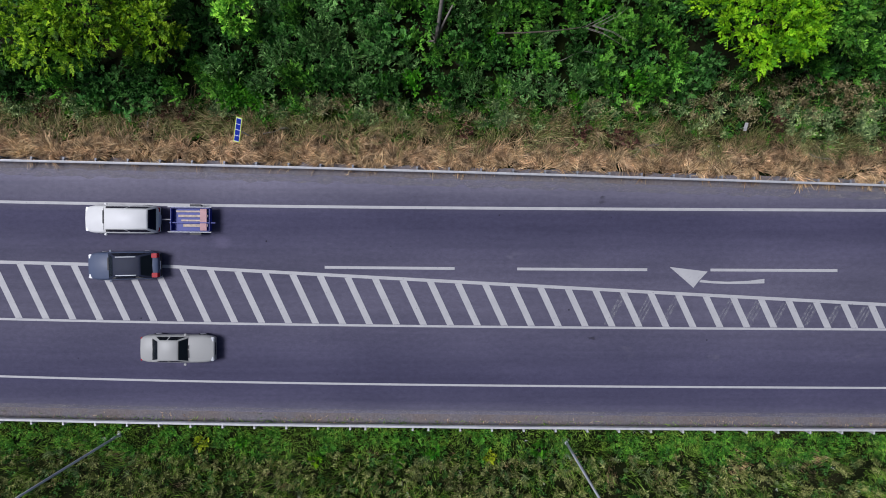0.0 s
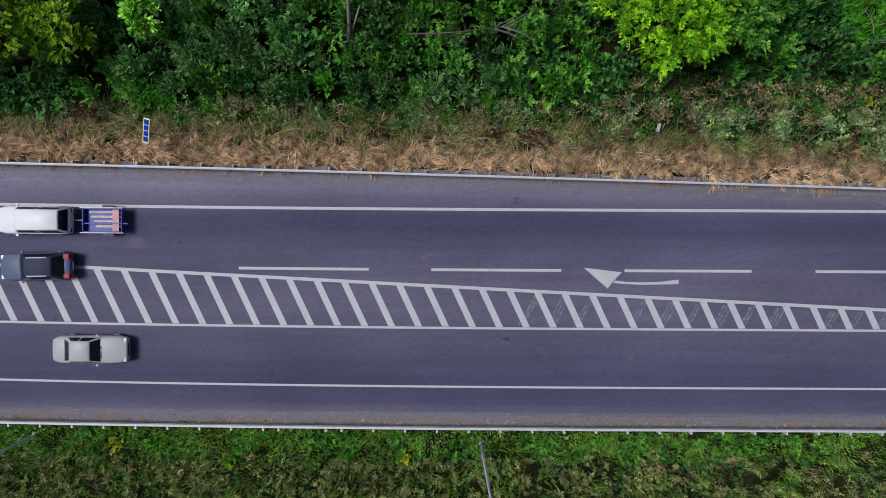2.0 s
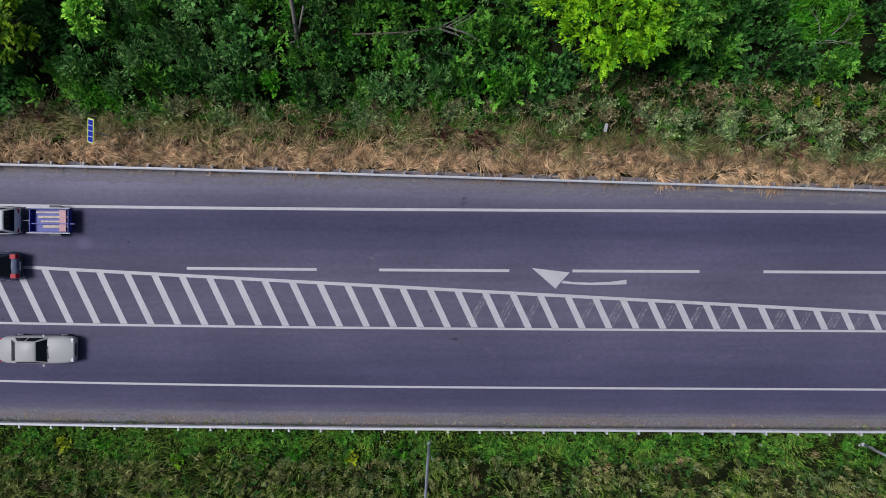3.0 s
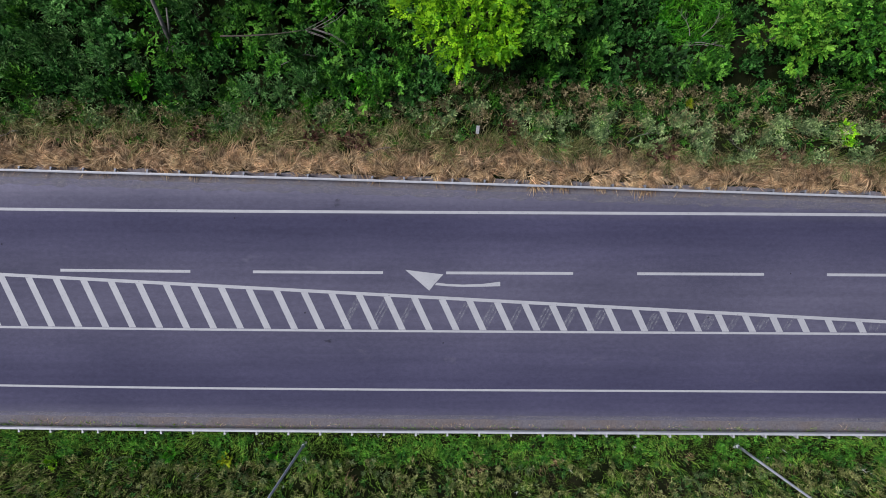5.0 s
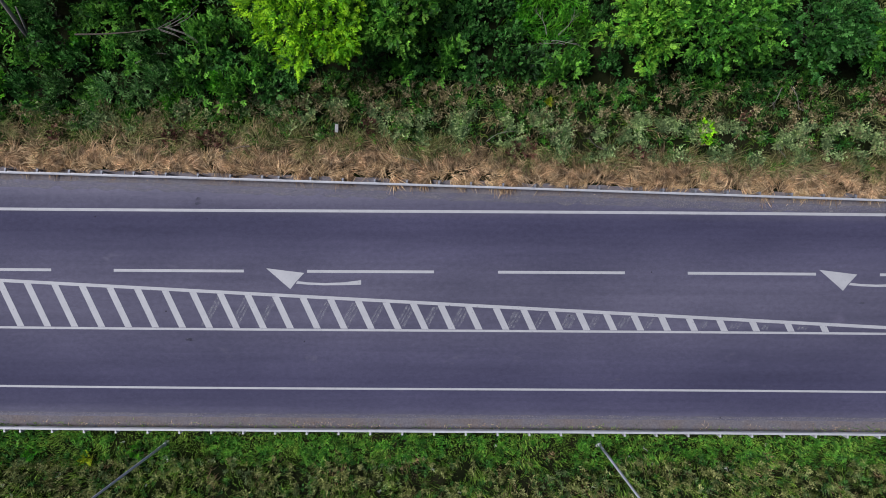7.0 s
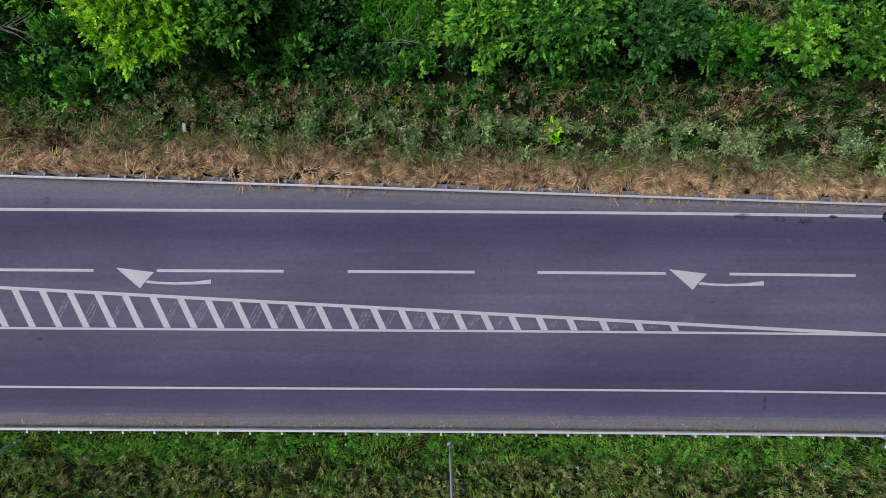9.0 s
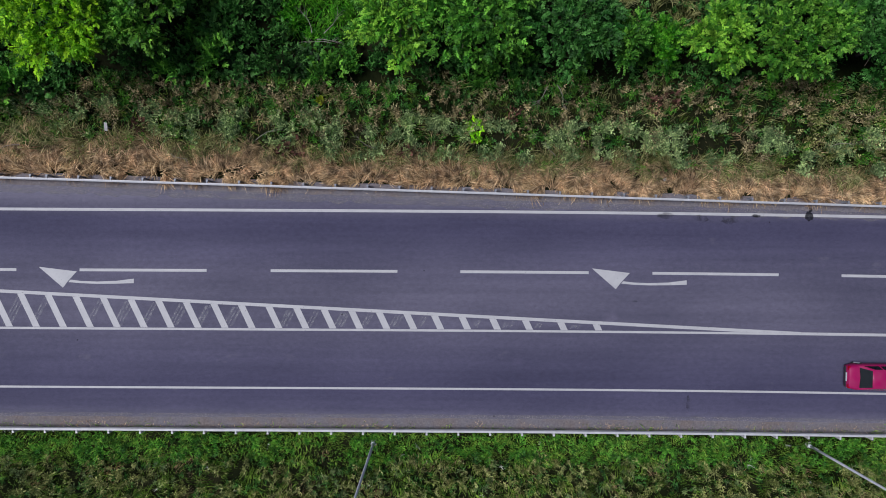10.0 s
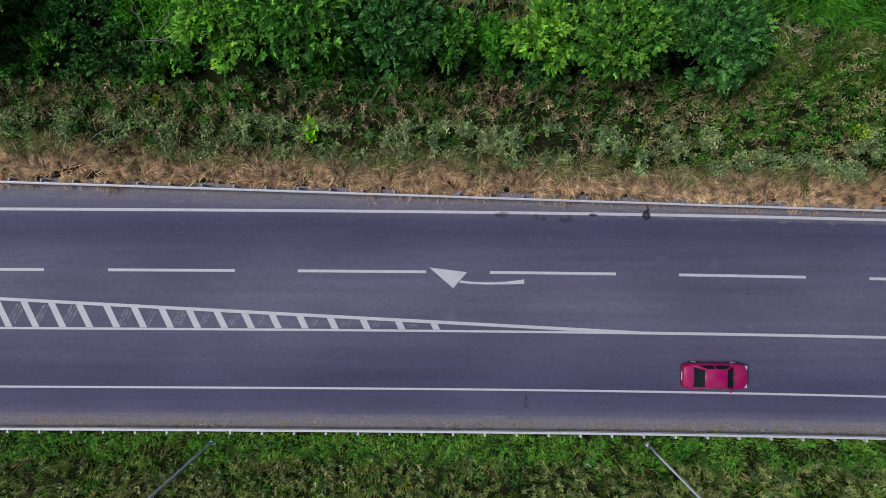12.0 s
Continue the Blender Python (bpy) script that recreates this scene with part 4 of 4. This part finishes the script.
def weeds(name, p, mat, label, radius, height, per, leaf, slim, category="weeds"):
    """Many herbs: a few leafy stems that fan out from each root."""
    n = len(p)
    stems = max(4, per // 7)
    size = rng.uniform(0.6, 1.35, n)
    z = heights(p)
    k = np.repeat(np.arange(n), stems)
    a = rng.uniform(0, 2 * np.pi, len(k))
    out = radius * 1.15 * size[k] * np.sqrt(rng.random(len(k)))
    top_ = height * size[k] * rng.uniform(0.55, 1.0, len(k))
    way = np.column_stack([out * np.cos(a), out * np.sin(a), top_])
    root = np.column_stack([p[k] + way[:, :2] * 0.15, z[k] + 0.3 * top_])
    long = np.linalg.norm(way, axis=1) * 0.72
    ob = link(name, sprig_mesh(name, sprigs(root, way, long, leaf * 1.12, slim, 3, 0.3, 0.9, rng)), mat)
    return tagged(ob, label, category, kind="stuff")


X0, X1 = -32.0, 82.0
top = lambda x: 17.8
straw_end = lambda x: rail_north(x) + straw_depth(x)
# north side: straw, then weeds, then undergrowth below the shrubs
pure = lambda x: rail_north(x) + 0.34 + (straw_depth(x) - 0.34) * (0.42 + 0.18 * min(1.0, max(0.0, (x - 8) / 12)))
blades("dry_grass", scatter(50000, X0, X1, lambda x: rail_north(x) + 0.40, pure), STRAW, "matted pale dry grass along the guardrail", 0.74, 0.031, 0.9, 0.25, swirl=0.5, tuft=16, spread=0.10)
blades("dry_grass", scatter(20000, X0, X1, pure, straw_end), DULLSTRAW, "dry grass mixed with green behind the guardrail", 0.7, 0.022, 0.88, 0.28, tuft=12, spread=0.16)
blades("olive_grass", scatter(18000, X0, X1, pure, lambda x: straw_end(x) + 0.35, patchy(0.6, 33.0, -0.25)), OLIVE, "olive-green long grass at the straw's edge", 0.75, 0.024, 0.82, 0.3, tuft=12, spread=0.16)
weeds("dark_weeds", scatter(420, X0, X1, pure, straw_end, patchy(0.5, 35.0, 0.05)), MIDGREEN, "small green weeds in dry grass", 0.3, 0.45, 36, 0.14, 0.4)
blades("dry_grass", scatter(2600, X0, X1, lambda x: straw_end(x) - 0.3, lambda x: straw_end(x) + 2.2), DULLSTRAW, "thin dry grass among the weeds", 0.45, 0.018, 0.8, 0.3, spread=0.22)
blades("green_grass", scatter(12000, X0, X1, lambda x: straw_end(x) - 0.9, thicket_edge), GRASS, "green grass blades among verge weeds", 0.45, 0.022, 0.72, 0.15, spread=0.22)
blades("fallen_straw", scatter(420, X0, X1, lambda x: rail_north(x) - 0.2, lambda x: rail_north(x) + 0.1), STRAW, "loose straw under the guardrail", 0.4, 0.018, 0.98, 0.05, swirl=0.1, tuft=2)
weed_zone = lambda: (lambda x: straw_end(x) - 0.2, lambda x: thicket_edge(x) + 0.3)


sa, sb = weed_zone()
east = lambda f: (lambda x, y: f(x, y) and rng.random() < 0.22 + 0.78 * min(1.0, max(0.0, (x - 16) / 12)))
weeds("sage_weeds", scatter(470, X0, X1, sa, sb, lambda x, y: y < straw_end(x) + 2.3 and east(patchy(0.7, 2.0, 0.0))(x, y)), SAGE, "silvery grey-green sagebrush weeds", 0.46, 1.0, 126, 0.19, 0.42)
weeds("dry_weeds", scatter(420, X0, X1, lambda x: sa(x) + 0.5, sb, patchy(0.6, 9.0, 0.05)), BROWNWEED, "brown withered weed heads", 0.42, 1.15, 63, 0.12, 0.5)
weeds("green_weeds", scatter(820, X0, X1, sa, sb, patchy(0.55, 15.0, 0.0)), MIDGREEN, "green leafy roadside weeds", 0.42, 0.8, 49, 0.16, 0.36)
weeds("dark_weeds", scatter(950, X0, X1, lambda x: sa(x) + 0.4, sb), DARKGREEN, "dark green low weeds", 0.36, 0.5, 40, 0.15, 0.45)
# undergrowth at the thicket edge takes the dark leaves, so its shade is coloured in
weeds("undergrowth", scatter(520, 12, X1, lambda x: thicket_edge(x) - 2.0, lambda x: thicket_edge(x) + 0.6), DARKGREEN, "green weeds coloured dark for shade at the thicket edge", 0.42, 0.5, 36, 0.15, 0.4, "undergrowth")
weeds("dry_weeds", scatter(380, 14, X1, lambda x: thicket_edge(x) - 2.6, lambda x: thicket_edge(x) - 0.2, patchy(0.6, 19.0, -0.1)), BROWNWEED, "tan withered weed heads near the thicket", 0.42, 1.15, 56, 0.12, 0.5)
blades("olive_grass", scatter(3500, 14, X1, lambda x: thicket_edge(x) - 2.8, thicket_edge), OLIVE, "olive grass near the thicket", 0.5, 0.024, 0.8, 0.3, spread=0.2)
# lower leaf layer, dark in colour to deepen the shade inside the thicket
weeds("undergrowth", scatter(1200, X0, X1, lambda x: thicket_edge(x) - 0.3, top), DARKGREEN, "undergrowth coloured dark for shade below the thicket", 0.5, 0.55, 34, 0.19, 0.6, "undergrowth")
weeds("undergrowth", scatter(300, 66, X1, lambda x: 6.6, lambda x: 13.0), MIDGREEN, "green leaning weeds in an open patch", 0.45, 0.8, 42, 0.24, 0.26, "undergrowth")
weeds("undergrowth", scatter(320, 61, X1, lambda x: 5.4, lambda x: 10.5), OLIVE, "olive seeding weeds in an open patch", 0.42, 0.85, 42, 0.17, 0.4, "undergrowth")
blades("reed_grass", scatter(9000, 66.0, X1, lambda x: 15.2 - (x - 67) * 0.19, top), BRIGHT, "tall bright green reed grass", 1.0, 0.032, 0.72, 0.6, swirl=0.06, spread=0.2)
blades("green_grass", scatter(5000, 67.0, X1, lambda x: 9.6, lambda x: 13.2), GRASS, "green leaning grass in an open patch", 0.7, 0.026, 0.8, 0.3, swirl=0.15, spread=0.2)
blades("reed_grass", scatter(1500, 29.4, 34.0, lambda x: 13.0, lambda x: 17.0), BRIGHT, "bright green grass in a clearing", 0.6, 0.03, 0.75, 0.5, swirl=0.2, spread=0.25)
weeds("green_weeds", scatter(60, 29.6, 33.8, lambda x: 11.0, lambda x: 16.5), MIDGREEN, "green leafy weeds in a clearing", 0.42, 0.8, 42, 0.2, 0.5)
blades("dry_grass", scatter(3000, 48.5, 56.0, lambda x: 12.8, top), OLIVE, "brownish dry grass in a clearing", 0.5, 0.03, 0.8, 0.25)

blades("dry_grass", scatter(1600, 68.0, X1, lambda x: 12.2, lambda x: 15.4 - (x - 67) * 0.19), BROWNWEED, "brown dry grass below the reeds", 0.5, 0.022, 0.8, 0.25, spread=0.25)

# south side: short green growth by the rail, taller seeding weeds below
s_in = lambda x: rail_south(x) - 0.05
s_mid = lambda x: rail_south(x) - 2.0 + 0.5 * noise.noise((x * 0.5, 44.0, 0))
s_out = lambda x: -17.5
blades("green_grass", scatter(32000, X0, X1, s_mid, s_in), VERGE, "short green grass on the south verge", 0.26, 0.022, 0.7, 0.08, spread=0.2)
blades("green_grass", scatter(26000, X0, X1, s_out, s_mid), VERGE, "long green grass on the lower verge", 0.42, 0.022, 0.72, 0.25, spread=0.2)
blades("dry_grass", scatter(9000, X0, X1, s_out, lambda x: s_mid(x) + 0.3, patchy(0.35, 51.0, -0.1)), STRAW, "pale dry grass heads on the lower verge", 0.22, 0.016, 0.6, 0.45, tuft=18, spread=0.2)
blades("fallen_straw", scatter(1800, X0, X1, lambda x: rail_south(x) - 0.1, lambda x: rail_south(x) + 0.3, patchy(0.5, 61.0, -0.05)), STRAW, "dry straw at the asphalt edge", 0.22, 0.016, 0.95, 0.06, swirl=0.1, tuft=3)
weeds("green_weeds", scatter(2300, X0, X1, lambda x: s_mid(x) - 0.4, lambda x: rail_south(x) - 0.42, patchy(0.5, 71.0, -0.2)), MIDGREEN, "low green clover-like weeds by the guardrail", 0.30, 0.32, 40, 0.12, 0.5)
weeds("olive_weeds", scatter(2000, X0, X1, s_out, s_mid, patchy(0.4, 81.0, -0.3)), SEEDING, "olive seeding weeds on the lower verge", 0.26, 0.9, 44, 0.18, 0.22)
weeds("sage_weeds", scatter(420, X0, X1, s_out, s_mid, patchy(0.35, 91.0, 0.05)), SAGE, "pale sage weeds on the lower verge", 0.30, 0.8, 44, 0.14, 0.3)
weeds("dark_weeds", scatter(1000, X0, X1, s_out, lambda x: s_mid(x) + 0.5), DARKGREEN, "dark green weeds on the lower verge", 0.34, 0.5, 38, 0.14, 0.45)
weeds("white_flowers", scatter(60, X0, X1, s_out, s_in, patchy(0.5, 101.0, 0.15)), WHITEBLOOM, "small white wild flowers in the verge", 0.22, 0.6, 9, 0.045, 0.9, "flowers")
weeds("white_flowers", scatter(16, 66, X1, lambda x: 6.5, lambda x: 13), WHITEBLOOM, "white umbel flowers among weeds", 0.2, 0.9, 12, 0.05, 0.9, "flowers")

weeds("white_flowers", scatter(18, 66, X1, lambda x: 12.0, lambda x: 14.0), WHITEBLOOM, "scattered white flowers in dry grass", 0.12, 0.6, 7, 0.06, 0.9, "flowers")


# ---- single bright herbs ----
def herb(x, y, radius, height, mat, label, seed):
    h = tagged(new("herb"), label, "herb", group="bright herbs in the verge")
    h.matrix_basis = pose(x, y, ground_z(x, y))
    r = np.random.default_rng(seed)
    d = on_dome(26, 0.0, r)
    p = d * np.array([radius, radius, height * 0.55]) * r.uniform(0.4, 1.0, 26)[:, None] + np.array([0, 0, height * 0.45])
    link("foliage", sprig_mesh("foliage", sprigs(p, d * 0.6 + np.array([0, 0, 0.5]), 0.24, 0.14, 0.55, 5, 0.1, 0.9, r)), mat, h)
    bm = bmesh.new()
    for k in range(5):
        tube(bm, [(0, 0, -0.1), tuple(p[k * 5] * 0.6), tuple(p[k * 5])], [0.015, 0.012, 0.006], 5)
    part("stalk", bm, BARK, h)


LIME = "lime-yellow leafy herb standing out in the weeds"
for k, (x, y, rad, hh, mt) in enumerate(((41.2, 7.5, 0.48, 1.2, YELLOWGREEN), (41.25, 6.8, 0.34, 1.0, YELLOWGREEN), (75.0, 6.9, 0.6, 0.8, YELLOWBLOOM), (-15.0, -12.1, 0.38, 0.6, YELLOWBLOOM), (2.9, -13.0, 0.36, 0.7, YELLOWBLOOM),
                                        (-12.6, -12.0, 0.35, 0.5, BRIGHT), (-0.6, -12.7, 0.42, 0.6, BRIGHT), (-8.0, -13.2, 0.35, 0.6, YELLOWGREEN), (31.6, 9.1, 0.14, 0.5, YELLOWBLOOM), (-0.5, 9.2, 0.4, 0.9, BRIGHT),
                                        (6.0, -12.6, 0.45, 0.5, BRIGHT), (-3.0, -13.4, 0.45, 0.6, BRIGHT), (72.0, 9.6, 0.5, 0.9, BRIGHT))):
    herb(x, y, rad, hh, mt, LIME if mt is not BRIGHT else "fresh green leafy herb standing out in the weeds", 70 + k)


# ---- withered brush and scraps of litter ----
RUST = leaf_material("withered_brush", (0.05, 0.022, 0.016), (0.13, 0.055, 0.035), (0.26, 0.13, 0.09))
for k, (x, y, rad) in enumerate(((30.2, 6.3, 0.7), (29.4, 6.1, 0.5), (36.9, 5.9, 0.5), (1.3, 7.2, 0.6), (8.6, 7.5, 0.5), (8.2, 6.9, 0.55), (10.6, 6.9, 0.6), (11.5, 6.7, 0.5), (-17.0, 8.5, 0.7), (-15.8, 8.3, 0.5), (52.0, 8.9, 0.7), (53.2, 9.1, 0.6), (20.5, 7.6, 0.5), (43.5, 8.2, 0.5), (-24.5, 8.3, 0.6))):
    herb(x, y, rad, 0.85, RUST, "withered reddish-brown weed in dry grass", 200 + k)


def litter(x, y, size, turn, seed):
    r = random.Random(seed)
    bm = bmesh.new()
    n = 4
    vs = [[bm.verts.new((size * (i / n - 0.5), size * 0.7 * (j / n - 0.5), 0.05 * r.random() * size * 4)) for i in range(n + 1)] for j in range(n + 1)]
    for j in range(n):
        for i in range(n):
            bm.faces.new((vs[j][i], vs[j][i + 1], vs[j + 1][i + 1], vs[j + 1][i]))
    bmesh.ops.solidify(bm, geom=bm.faces[:], thickness=0.004)
    ob = tagged(part("litter", bm, PLATE), "crumpled white scrap of litter in dry grass", "litter", group="scraps of litter")
    ob.matrix_basis = pose(x, y, ground_z(x, y) + 0.30, 8, 5, turn)


for k, (x, y, sz) in enumerate(((48.7, 4.5, 0.22), (52.9, 4.25, 0.26), (-4.2, 6.8, 0.14), (17.0, 6.3, 0.15), (70.3, 3.9, 0.15))):
    litter(x, y, sz, 40 * k, k)
